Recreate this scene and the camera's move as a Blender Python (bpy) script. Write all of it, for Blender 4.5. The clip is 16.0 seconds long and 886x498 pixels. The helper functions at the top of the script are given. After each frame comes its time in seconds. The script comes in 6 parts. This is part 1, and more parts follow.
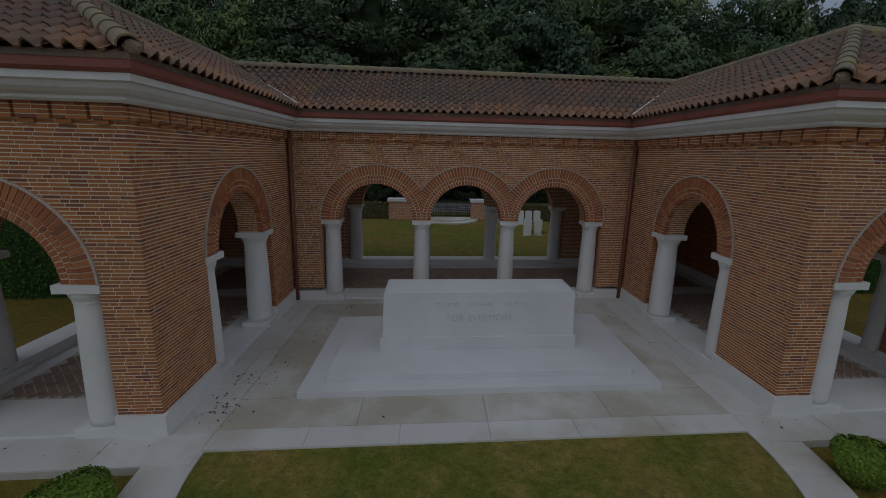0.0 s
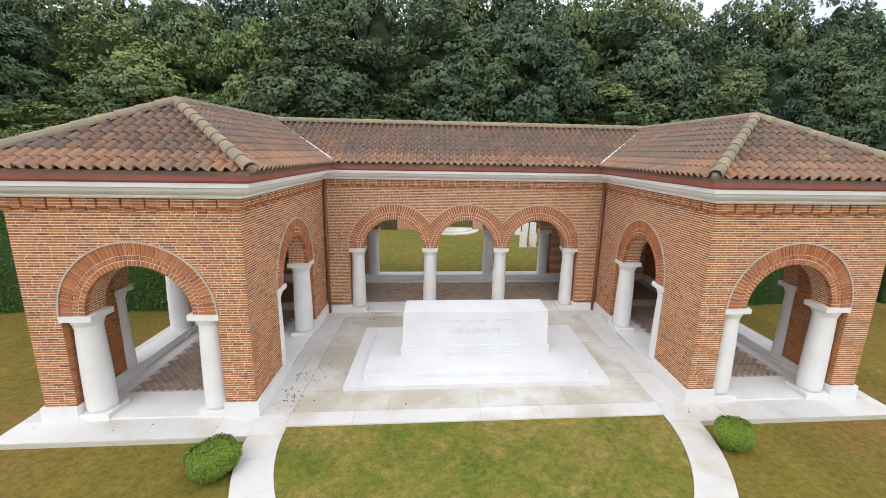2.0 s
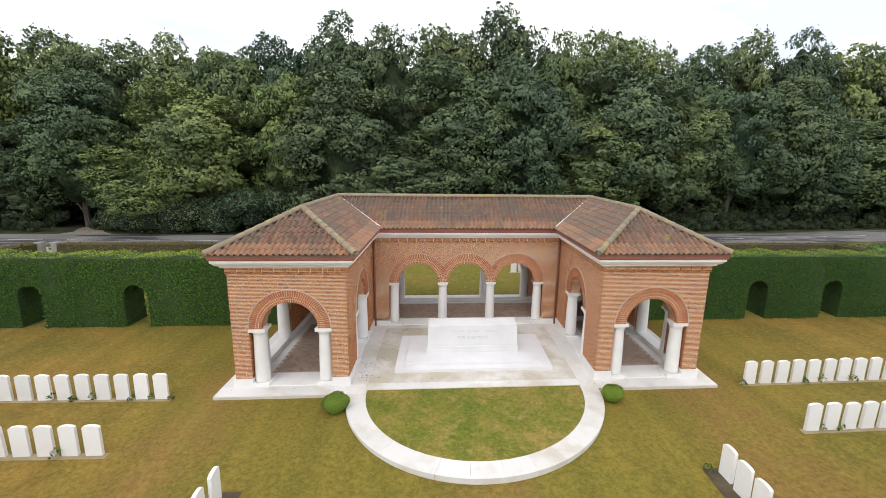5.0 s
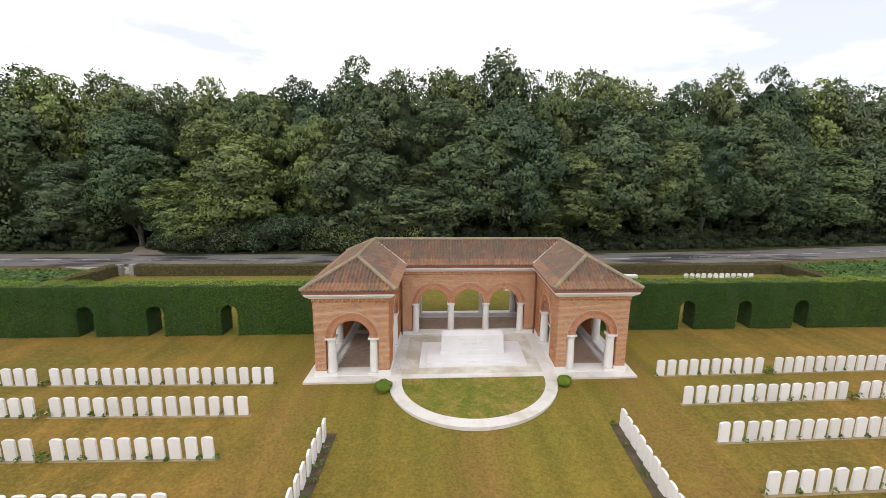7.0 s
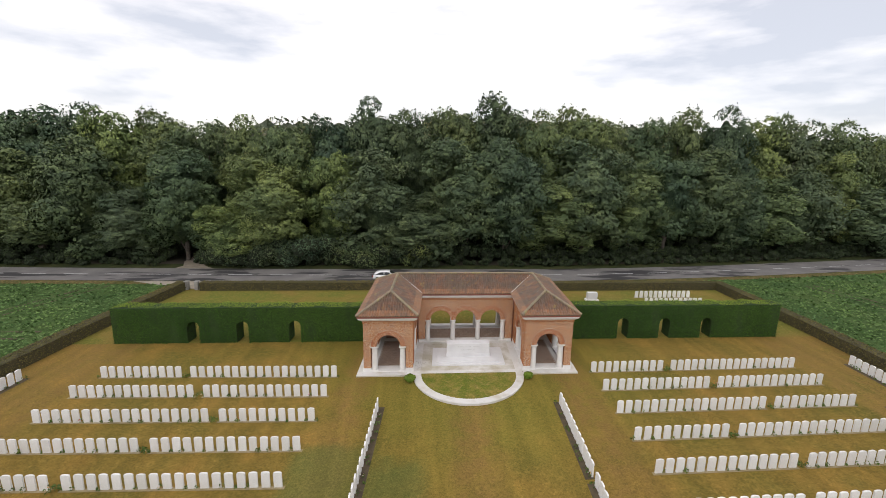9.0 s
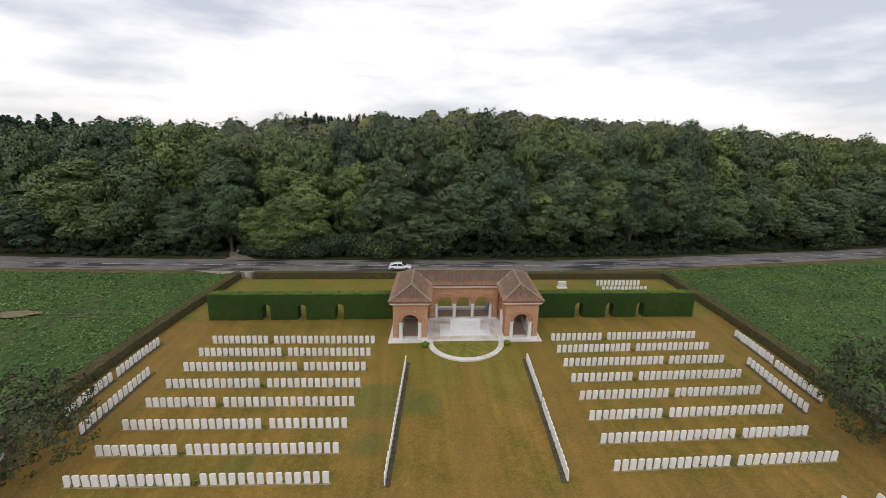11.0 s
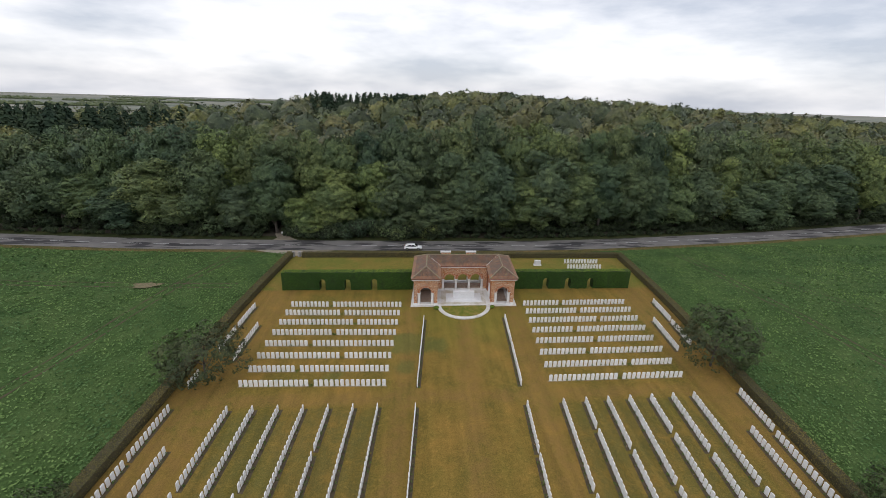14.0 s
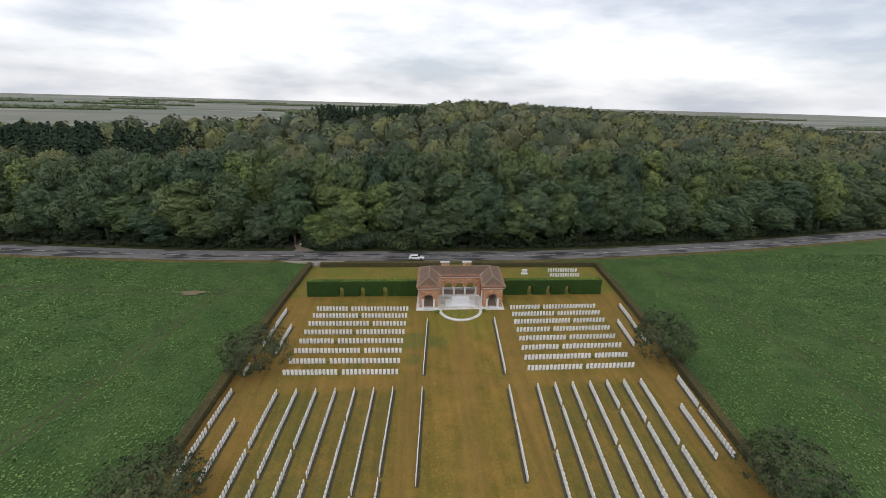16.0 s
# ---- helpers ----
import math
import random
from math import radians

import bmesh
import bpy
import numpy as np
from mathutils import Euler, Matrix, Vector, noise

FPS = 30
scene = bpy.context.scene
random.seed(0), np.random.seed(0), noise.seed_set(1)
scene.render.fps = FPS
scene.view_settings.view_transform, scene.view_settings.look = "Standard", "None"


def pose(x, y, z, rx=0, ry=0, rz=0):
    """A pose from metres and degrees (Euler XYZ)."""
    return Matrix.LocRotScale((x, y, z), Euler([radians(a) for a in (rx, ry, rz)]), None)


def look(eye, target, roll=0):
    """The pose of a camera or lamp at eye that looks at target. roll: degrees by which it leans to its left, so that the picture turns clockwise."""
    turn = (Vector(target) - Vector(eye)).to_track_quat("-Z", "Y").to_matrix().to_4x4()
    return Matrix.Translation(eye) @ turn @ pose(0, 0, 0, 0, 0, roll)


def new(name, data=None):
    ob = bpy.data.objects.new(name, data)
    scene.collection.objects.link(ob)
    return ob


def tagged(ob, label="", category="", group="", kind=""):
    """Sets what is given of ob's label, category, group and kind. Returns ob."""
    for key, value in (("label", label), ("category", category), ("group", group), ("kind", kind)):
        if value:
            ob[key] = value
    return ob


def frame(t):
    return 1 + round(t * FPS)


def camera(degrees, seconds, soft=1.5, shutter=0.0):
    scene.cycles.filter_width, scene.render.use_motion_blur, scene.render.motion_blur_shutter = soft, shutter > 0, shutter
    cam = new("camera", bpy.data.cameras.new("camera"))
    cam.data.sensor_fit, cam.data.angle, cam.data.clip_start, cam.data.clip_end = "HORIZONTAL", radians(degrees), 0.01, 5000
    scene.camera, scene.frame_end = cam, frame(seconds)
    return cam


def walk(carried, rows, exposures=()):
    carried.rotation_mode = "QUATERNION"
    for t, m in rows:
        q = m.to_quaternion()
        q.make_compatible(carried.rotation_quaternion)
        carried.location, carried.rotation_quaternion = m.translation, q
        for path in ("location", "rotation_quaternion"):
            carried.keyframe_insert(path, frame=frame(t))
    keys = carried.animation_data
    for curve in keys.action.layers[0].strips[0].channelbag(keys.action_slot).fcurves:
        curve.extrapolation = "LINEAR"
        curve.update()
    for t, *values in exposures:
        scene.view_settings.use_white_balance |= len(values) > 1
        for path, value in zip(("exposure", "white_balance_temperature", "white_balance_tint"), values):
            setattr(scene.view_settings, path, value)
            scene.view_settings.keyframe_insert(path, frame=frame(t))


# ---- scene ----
cam = camera(92.33, 16.0, soft=0.5)
# seconds, x, y, z, then the turn of pose()
ROWS = [
    (0, -1.085, -4.834, 3.495, 77.533, -1.327, -4.940),
    (0.5, -1.041, -5.317, 3.781, 77.595, -1.077, -4.320),
    (1, -1.118, -5.855, 4.062, 77.254, -1.132, -4.336),
    (1.5, -1.223, -6.395, 4.374, 77.190, -1.112, -4.450),
    (2, -1.310, -6.896, 4.708, 77.065, -1.056, -4.472),
    (2.5, -1.467, -7.572, 5.096, 76.683, -1.228, -4.605),
    (3, -1.573, -8.353, 5.453, 77.080, -1.069, -4.664),
    (3.5, -1.657, -9.164, 5.821, 77.030, -1.112, -4.588),
    (4, -1.761, -10.091, 6.189, 77.407, -1.030, -4.497),
    (6.5, -2.388, -17.013, 8.952, 78.981, -0.471, -3.103),
    (7, -2.634, -18.745, 9.857, 78.952, -0.563, -3.322),
    (7.5, -2.883, -20.657, 10.948, 78.918, -0.716, -3.455),
    (8, -3.117, -22.817, 12.141, 78.623, -0.718, -3.449),
    (8.5, -3.495, -25.201, 13.479, 78.385, -0.850, -3.599),
    (11, -5.712, -39.598, 20.158, 75.230, -1.341, -4.201),
    (11.5, -6.105, -42.436, 21.509, 73.690, -1.421, -4.242),
    (12, -6.579, -45.155, 23.185, 71.394, -1.637, -4.261),
    (12.5, -7.122, -47.785, 24.661, 69.979, -1.769, -4.348),
    (13, -7.456, -50.537, 26.131, 69.936, -1.698, -4.315),
    (13.5, -7.819, -53.363, 27.684, 70.066, -1.637, -4.293),
    (14, -8.102, -56.204, 29.273, 70.080, -1.598, -4.255),
    (14.5, -8.448, -59.123, 30.853, 70.198, -1.590, -4.260),
    (15, -8.772, -61.948, 32.436, 70.224, -1.535, -4.364),
    (15.5, -9.032, -64.441, 34.242, 70.012, -1.490, -4.417),
    (16, -9.265, -66.936, 35.681, 70.078, -1.555, -4.432),
]
EXPOSURES = [(0.0, -2.75, 5850, 8), (0.3, -2.08, 5950, 8), (0.6, -1.28, 6050, 9), (0.9, -0.75, 6150, 9), (1.2, -0.42, 6250, 10), (1.6, -0.32, 6400, 10), (4.0, -0.32, 6500, 10), (6.5, -0.47, 6950, 13), (7.0, -0.52, 6950, 13), (8.5, -0.73, 6900, 13), (11.0, -1.03, 6800, 13), (12.5, -1.12, 6700, 13), (14.0, -1.1, 6500, 12), (16.0, -1.08, 6500, 11)]
walk(cam, [(t, pose(x, y, z, rx, ry, rz)) for t, x, y, z, rx, ry, rz in ROWS], EXPOSURES)

# ---- daylight: bright overcast ----
SUN_UP, SUN_TURN = 55.0, 200.0
world = bpy.data.worlds.new("overcast_sky")
scene.world = world
world.use_nodes = True
wn, wl = world.node_tree.nodes, world.node_tree.links
wn.clear()
w_out = wn.new("ShaderNodeOutputWorld")
w_add = wn.new("ShaderNodeAddShader")
w_sky = wn.new("ShaderNodeTexSky")
w_sky.sky_type, w_sky.sun_disc = "NISHITA", False
w_sky.sun_elevation, w_sky.sun_rotation = radians(SUN_UP), radians(SUN_TURN)
w_bg1 = wn.new("ShaderNodeBackground")
w_bg1.inputs["Strength"].default_value = 0.05
wl.new(w_sky.outputs[0], w_bg1.inputs["Color"])
# cloud deck over the whole dome
w_tc = wn.new("ShaderNodeTexCoord")
w_map = wn.new("ShaderNodeMapping")
w_map.inputs["Scale"].default_value = (1.3, 1.3, 5.0)
w_noise = wn.new("ShaderNodeTexNoise")
w_noise.inputs["Scale"].default_value, w_noise.inputs["Detail"].default_value = 1.6, 8.0
w_noise.inputs["Roughness"].default_value = 0.55
w_ramp = wn.new("ShaderNodeValToRGB")
w_ramp.color_ramp.elements[0].position, w_ramp.color_ramp.elements[0].color = 0.36, (0.54, 0.58, 0.66, 1)
w_ramp.color_ramp.elements[1].position, w_ramp.color_ramp.elements[1].color = 0.54, (0.98, 0.98, 1.0, 1)
w_bg2 = wn.new("ShaderNodeBackground")
w_bg2.inputs["Strength"].default_value = 2.0
wl.new(w_tc.outputs["Generated"], w_map.inputs["Vector"])
wl.new(w_map.outputs[0], w_noise.inputs["Vector"])
wl.new(w_noise.outputs["Fac"], w_ramp.inputs["Fac"])
wl.new(w_ramp.outputs["Color"], w_bg2.inputs["Color"])
wl.new(w_bg1.outputs[0], w_add.inputs[0])
wl.new(w_bg2.outputs[0], w_add.inputs[1])
wl.new(w_add.outputs[0], w_out.inputs["Surface"])
sun = new("sun", bpy.data.lights.new("sun", "SUN"))
sun.data.energy, sun.data.angle, sun.data.color = 1.1, radians(40), (1.0, 0.97, 0.92)
sun.matrix_world = look((-30, -60, 95), (0, 0, 0))

# ---- helpers of this scene ----
SKEW, FALL, REAR_FALL = 0.067, 0.034, 0.02
WLOC = {}


def sk(x, y, z=0.0):
    """The plan is slightly out of square: x leans with y."""
    return Vector((x + SKEW * y, y, z))


def gz(y):
    """Height of the lawn, which falls away in front of the shelter and towards the road."""
    return FALL * min(0.0, y + 2.4) - REAR_FALL * min(20.5, max(0.0, y - 6.5))


def thing(name, loc, label, category, group="", kind=""):
    e = new(name)
    e.location = sk(*loc)
    WLOC[e.name] = sk(*loc)
    return tagged(e, label, category, group, kind)


def part(name, bm, material, parent=None, label="", kind="", smooth=False):
    """One mesh object from a bmesh in plan coordinates, at the top or under a thing or part."""
    base = WLOC[parent.name] if parent else Vector((0, 0, 0))
    for v in bm.verts:
        v.co = sk(*v.co) - base
    me = bpy.data.meshes.new(name)
    bm.to_mesh(me)
    bm.free()
    return link_mesh(name, me, material, parent, label, kind, smooth, base)


def link_mesh(name, me, material, parent, label, kind, smooth, base):
    for mt in (material if isinstance(material, (list, tuple)) else (material,)):
        me.materials.append(mt)
    if smooth:
        me.polygons.foreach_set("use_smooth", [True] * len(me.polygons))
    ob = new(name, me)
    if parent:
        ob.parent = parent
    WLOC[ob.name] = base
    return tagged(ob, label, "", "", kind)


def raw(name, verts, faces, material, parent=None, label="", kind="", smooth=False):
    """As part(), from plain lists; quicker for many pieces."""
    base = WLOC[parent.name] if parent else Vector((0, 0, 0))
    v = np.array(verts, float).reshape(-1, 3)
    v[:, 0] += SKEW * v[:, 1]
    v -= np.array(base)
    me = bpy.data.meshes.new(name)
    me.from_pydata(v.tolist(), [], faces)
    me.update()
    return link_mesh(name, me, material, parent, label, kind, smooth, base)


def box(bm, x0, x1, y0, y1, z0, z1, bevel=0.0):
    v = [bm.verts.new((x, y, z)) for z in (z0, z1) for x, y in ((x0, y0), (x1, y0), (x1, y1), (x0, y1))]
    fs = [bm.faces.new([v[i] for i in q]) for q in ((3, 2, 1, 0), (4, 5, 6, 7), (0, 1, 5, 4), (1, 2, 6, 5), (2, 3, 7, 6), (3, 0, 4, 7))]
    if bevel:
        es = {e for f in fs for e in f.edges}
        bmesh.ops.bevel(bm, geom=list(es), offset=bevel, segments=2, affect="EDGES", profile=0.6)
    return bm


def boxed(*a, bevel=0.0):
    return box(bmesh.new(), *a, bevel=bevel)


def lathe(profile, cx, cy, seg=28):
    """A turned solid from (radius, z) pairs."""
    bm = bmesh.new()
    rings = [[bm.verts.new((cx + r * math.cos(2 * math.pi * i / seg), cy + r * math.sin(2 * math.pi * i / seg), z)) for i in range(seg)] for r, z in profile]
    for a, b in zip(rings, rings[1:]):
        for i in range(seg):
            bm.faces.new((a[i], a[(i + 1) % seg], b[(i + 1) % seg], b[i]))
    bm.faces.new(rings[-1])
    bm.faces.new(rings[0][::-1])
    return bm


# ---- materials ----
def material(name):
    mt = bpy.data.materials.new(name)
    mt.use_nodes = True
    nt = mt.node_tree
    return mt, nt, nt.nodes["Principled BSDF"]


def node(nt, kind, **inputs):
    n = nt.nodes.new("ShaderNode" + kind)
    for key, value in inputs.items():
        n.inputs[key.replace("_", " ")].default_value = value
    return n


def ramp(nt, source, stops):
    r = nt.nodes.new("ShaderNodeValToRGB")
    els = r.color_ramp.elements
    while len(els) < len(stops):
        els.new(0.5)
    for e, (p, c) in zip(els, stops):
        e.position, e.color = p, (*c, 1)
    nt.links.new(source, r.inputs["Fac"])
    return r.outputs["Color"]


def mix(nt, a, b, fac, blend="MIX"):
    m = nt.nodes.new("ShaderNodeMix")
    m.data_type, m.blend_type = "RGBA", blend
    for sock, val in ((m.inputs[0], fac), (m.inputs[6], a), (m.inputs[7], b)):
        if isinstance(val, bpy.types.NodeSocket):
            nt.links.new(val, sock)
        else:
            sock.default_value = val if isinstance(val, float) else (*val, 1)
    return m.outputs[2]


def noise_tex(nt, scale, detail=4.0, rough=0.55, vector=None):
    n = node(nt, "TexNoise", Scale=scale, Detail=detail, Roughness=rough)
    if vector is None:
        vector = nt.nodes.new("ShaderNodeNewGeometry").outputs["Position"]
    nt.links.new(vector, n.inputs["Vector"])
    return n.outputs["Fac"]


def bump(nt, bsdf, height, strength=0.4, distance=0.01):
    b = node(nt, "Bump", Strength=strength, Distance=distance)
    nt.links.new(height, b.inputs["Height"])
    nt.links.new(b.outputs[0], bsdf.inputs["Normal"])


def plain(name, colours, scale=3.0, rough=0.85, fine=40.0, bumps=0.3, metal=0.0, spread=(0.3, 0.7), grain=0.5):
    """A surface that varies between colours at two scales, with fine relief."""
    mt, nt, b = material(name)
    big = noise_tex(nt, scale, 5.0)
    step = (spread[1] - spread[0]) / max(1, len(colours) - 1)
    col = ramp(nt, big, [(spread[0] + i * step, c) for i, c in enumerate(colours)])
    small = noise_tex(nt, fine, 3.0, 0.7)
    col = mix(nt, col, ramp(nt, small, [(0.3, (0.72, 0.72, 0.72)), (0.7, (1.15, 1.15, 1.15))]), grain, "MULTIPLY")
    nt.links.new(col, b.inputs["Base Color"])
    b.inputs["Roughness"].default_value, b.inputs["Metallic"].default_value = rough, metal
    bump(nt, b, small, bumps, 0.004)
    return mt


def pieces(name, colours, per="island", rough=0.9, stain=None, amount=0.4, scale=1.2, grain=0.6, edge=(0.48, 0.68), films=()):
    """Colour by piece: Random Per Island for joined pieces, Object Info's Random for single ones."""
    mt, nt, b = material(name)
    if per == "island":
        rnd = nt.nodes.new("ShaderNodeNewGeometry").outputs["Random Per Island"]
    else:
        rnd = nt.nodes.new("ShaderNodeObjectInfo").outputs["Random"]
    n = len(colours)
    col = ramp(nt, rnd, [(i / max(1, n - 1), c) for i, c in enumerate(colours)])
    small = noise_tex(nt, 55.0, 3.0, 0.7)
    col = mix(nt, col, ramp(nt, small, [(0.3, (0.75, 0.75, 0.75)), (0.7, (1.15, 1.15, 1.15))]), grain, "MULTIPLY")
    if stain:
        big = noise_tex(nt, scale, 6.0, 0.6)
        col = mix(nt, col, stain, ramp(nt, big, [(edge[0], (0, 0, 0)), (edge[1], (amount, amount, amount))]))
    for tone, size, lo, hi, most in films:
        col = mix(nt, col, tone, ramp(nt, noise_tex(nt, size, 6.0, 0.62), [(lo, (0, 0, 0)), (hi, (most, most, most))]))
    nt.links.new(col, b.inputs["Base Color"])
    b.inputs["Roughness"].default_value = rough
    bump(nt, b, small, 0.5, 0.004)
    return mt


BRICKS = [(0.359, 0.118, 0.038), (0.468, 0.179, 0.052), (0.399, 0.145, 0.042), (0.539, 0.221, 0.068), (0.449, 0.155, 0.044), (0.250, 0.094, 0.044), (0.499, 0.188, 0.055), (0.299, 0.108, 0.050), (0.210, 0.080, 0.042)]
REDS = [(0.38, 0.125, 0.05), (0.46, 0.17, 0.065), (0.34, 0.105, 0.048), (0.50, 0.20, 0.078), (0.28, 0.10, 0.055)]
TILES = [(0.191, 0.093, 0.055), (0.246, 0.115, 0.062), (0.130, 0.071, 0.049), (0.279, 0.133, 0.071), (0.177, 0.105, 0.076), (0.237, 0.136, 0.091)]
m_brick = pieces("brick_faces", BRICKS, stain=(0.25, 0.14, 0.08), amount=0.25)
m_brick_one = pieces("brick_single", BRICKS, per="object", stain=(0.25, 0.14, 0.08), amount=0.25)
m_arch = pieces("arch_brick", REDS)
MOSS = [((0.115, 0.092, 0.068), 0.9, 0.36, 0.58, 0.72), ((0.30, 0.27, 0.24), 6.0, 0.56, 0.72, 0.5), ((0.36, 0.26, 0.07), 1.7, 0.60, 0.72, 0.7)]
m_tile = pieces("roof_tile", TILES, rough=0.55, films=MOSS)
m_tile_one = pieces("roof_tile_single", TILES, per="object", rough=0.55, films=MOSS)
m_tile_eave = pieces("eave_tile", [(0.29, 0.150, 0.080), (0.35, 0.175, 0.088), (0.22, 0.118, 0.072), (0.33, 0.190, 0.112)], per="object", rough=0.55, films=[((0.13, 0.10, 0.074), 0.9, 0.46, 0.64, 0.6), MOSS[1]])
m_hip = pieces("hip_tile", [(0.22, 0.185, 0.13), (0.27, 0.22, 0.155), (0.29, 0.21, 0.145)], per="object", stain=(0.33, 0.29, 0.12), amount=0.85, scale=3.0, edge=(0.52, 0.66))
m_mortar = plain("lime_mortar", [(0.72, 0.62, 0.47), (0.84, 0.74, 0.58)], 4.0, grain=0.2)
m_stone = plain("portland_stone", [(0.70, 0.69, 0.67), (0.80, 0.79, 0.77)], 1.5, 0.8, 60.0, 0.08, grain=0.12)
m_white = plain("white_limestone", [(0.64, 0.64, 0.645), (0.72, 0.72, 0.725)], 1.2, 0.75, 70.0, 0.05, grain=0.06)
m_paint = plain("white_paint", [(0.70, 0.69, 0.66), (0.80, 0.79, 0.77)], 2.0, 0.5, 30.0, 0.05, grain=0.1)
m_fascia = plain("red_brown_paint", [(0.27, 0.085, 0.062), (0.33, 0.11, 0.082)], 2.0, 0.5, 30.0, 0.05)
# ceiling out of view; its pale colour is set to bounce light into the loggia
m_ceiling = plain("bounce_ceiling", [(0.45, 0.41, 0.36), (0.55, 0.51, 0.46)], 2.0)
# soil of the beds; on the wheel tracks it stands for shade
m_soil_track_shade = plain("bed_soil_track_shade", [(0.055, 0.042, 0.025), (0.11, 0.082, 0.046)], 3.0, 0.95, 30.0, 0.8)
m_pipe = plain("downpipe_paint", [(0.20, 0.075, 0.045), (0.26, 0.10, 0.06)], 2.0, 0.45)
# grey stands for the shade inside cut letters
m_letter = plain("letters_shade_grey", [(0.50, 0.50, 0.50), (0.57, 0.57, 0.57)], 5.0, grain=0.1)
m_bark = plain("bark", [(0.06, 0.05, 0.04), (0.13, 0.11, 0.09)], 3.0, 0.95, 20.0, 0.9)
m_white_paint = plain("road_paint", [(0.55, 0.55, 0.55), (0.70, 0.70, 0.70)], 3.0)


def brickwork():
    """Brick in running bond for the wall faces that are seen only at a slant or in shade."""
    mt, nt, b = material("brickwork")
    pos = nt.nodes.new("ShaderNodeNewGeometry").outputs["Position"]
    sep = nt.nodes.new("ShaderNodeSeparateXYZ")
    nt.links.new(pos, sep.inputs[0])
    add = nt.nodes.new("ShaderNodeMath")
    nt.links.new(sep.outputs[0], add.inputs[0])
    nt.links.new(sep.outputs[1], add.inputs[1])
    com = nt.nodes.new("ShaderNodeCombineXYZ")
    nt.links.new(add.outputs[0], com.inputs[0])
    nt.links.new(sep.outputs[2], com.inputs[1])
    br = nt.nodes.new("ShaderNodeTexBrick")
    nt.links.new(com.outputs[0], br.inputs["Vector"])
    br.inputs["Scale"].default_value = 1.0
    br.inputs["Brick Width"].default_value, br.inputs["Row Height"].default_value = 0.192, 0.0428
    br.inputs["Mortar Size"].default_value, br.inputs["Mortar Smooth"].default_value = 0.0062, 0.1
    br.inputs["Color1"].default_value, br.inputs["Color2"].default_value = (0.50, 0.19, 0.07, 1), (0.34, 0.11, 0.05, 1)
    br.inputs["Mortar"].default_value = (0.72, 0.62, 0.47, 1)
    nt.links.new(br.outputs["Color"], b.inputs["Base Color"])
    b.inputs["Roughness"].default_value = 0.9
    inv = nt.nodes.new("ShaderNodeMath")
    inv.operation = "SUBTRACT"
    inv.inputs[0].default_value = 1.0
    nt.links.new(br.outputs["Fac"], inv.inputs[1])
    bump(nt, b, inv.outputs[0], 0.8, 0.006)
    return mt


m_brickwork = brickwork()


def band(nt, value, lo, hi, soft):
    """1 between lo and hi, falling to 0 over a soft edge."""
    out = None
    for a, b in ((lo - soft, lo + soft), (hi + soft, hi - soft)):
        r = nt.nodes.new("ShaderNodeMapRange")
        r.interpolation_type = "SMOOTHSTEP"
        nt.links.new(value, r.inputs["Value"])
        low, high = min(a, b), max(a, b)
        r.inputs["From Min"].default_value, r.inputs["From Max"].default_value = low, high
        r.inputs["To Min"].default_value, r.inputs["To Max"].default_value = (0.0, 1.0) if a < b else (1.0, 0.0)
        out = r.outputs["Result"] if out is None else times(nt, out, r.outputs["Result"])
    return out


def times(nt, a, b, kind="MULTIPLY"):
    m = nt.nodes.new("ShaderNodeMath")
    m.operation = kind
    nt.links.new(a, m.inputs[0])
    if isinstance(b, (int, float)):
        m.inputs[1].default_value = b
    else:
        nt.links.new(b, m.inputs[1])
    return m.outputs[0]


def trodden(nt, col):
    """The cemetery lawn's worn brown walks beside and across the rows, and its few lush green spots."""
    sep = nt.nodes.new("ShaderNodeSeparateXYZ")
    nt.links.new(nt.nodes.new("ShaderNodeNewGeometry").outputs["Position"], sep.inputs[0])
    y = sep.outputs["Y"]
    u = times(nt, sep.outputs["X"], times(nt, y, -SKEW), "ADD")
    ragged = times(nt, noise_tex(nt, 0.55, 5.0, 0.65), 2.4)
    u = times(nt, u, times(nt, ragged, -1.2, "ADD"), "ADD")
    v = times(nt, y, times(nt, ragged, -1.2, "ADD"), "ADD")
    worn = band(nt, u, 6.0, 8.5, 0.7)
    for a in (band(nt, u, -8.6, -6.6, 0.7), band(nt, v, -20.3, -18.6, 0.6), band(nt, u, -40.0, -25.4, 0.6), band(nt, u, 25.2, 40.0, 0.6), band(nt, u, -1.2, 1.0, 0.9)):
        worn = times(nt, worn, a, "MAXIMUM")
    fray = ramp(nt, noise_tex(nt, 0.9, 6.0, 0.7), [(0.36, (0.1, 0.1, 0.1)), (0.60, (0.85, 0.85, 0.85))])
    col = mix(nt, col, (0.232, 0.142, 0.050), times(nt, worn, fray))
    for cx, cy, r in ((-7.5, -9.6, 2.0), (-4.2, -10.2, 1.4), (-15.6, -16.2, 0.9), (-7.5, -14.6, 1.0)):
        near = times(nt, band(nt, u, cx - r, cx + r, 0.5), band(nt, v, cy - r, cy + r, 0.6))
        col = mix(nt, col, (0.098, 0.128, 0.040), times(nt, near, 0.55))
    # greener turf between the lengthways lines
    low = times(nt, band(nt, v, -60.0, -21.2, 0.6), times(nt, band(nt, u, -24.0, -9.4, 0.8), band(nt, u, 9.4, 24.5, 0.8), "MAXIMUM"))
    return mix(nt, col, (0.120, 0.114, 0.042), times(nt, low, times(nt, fray, 0.7)))


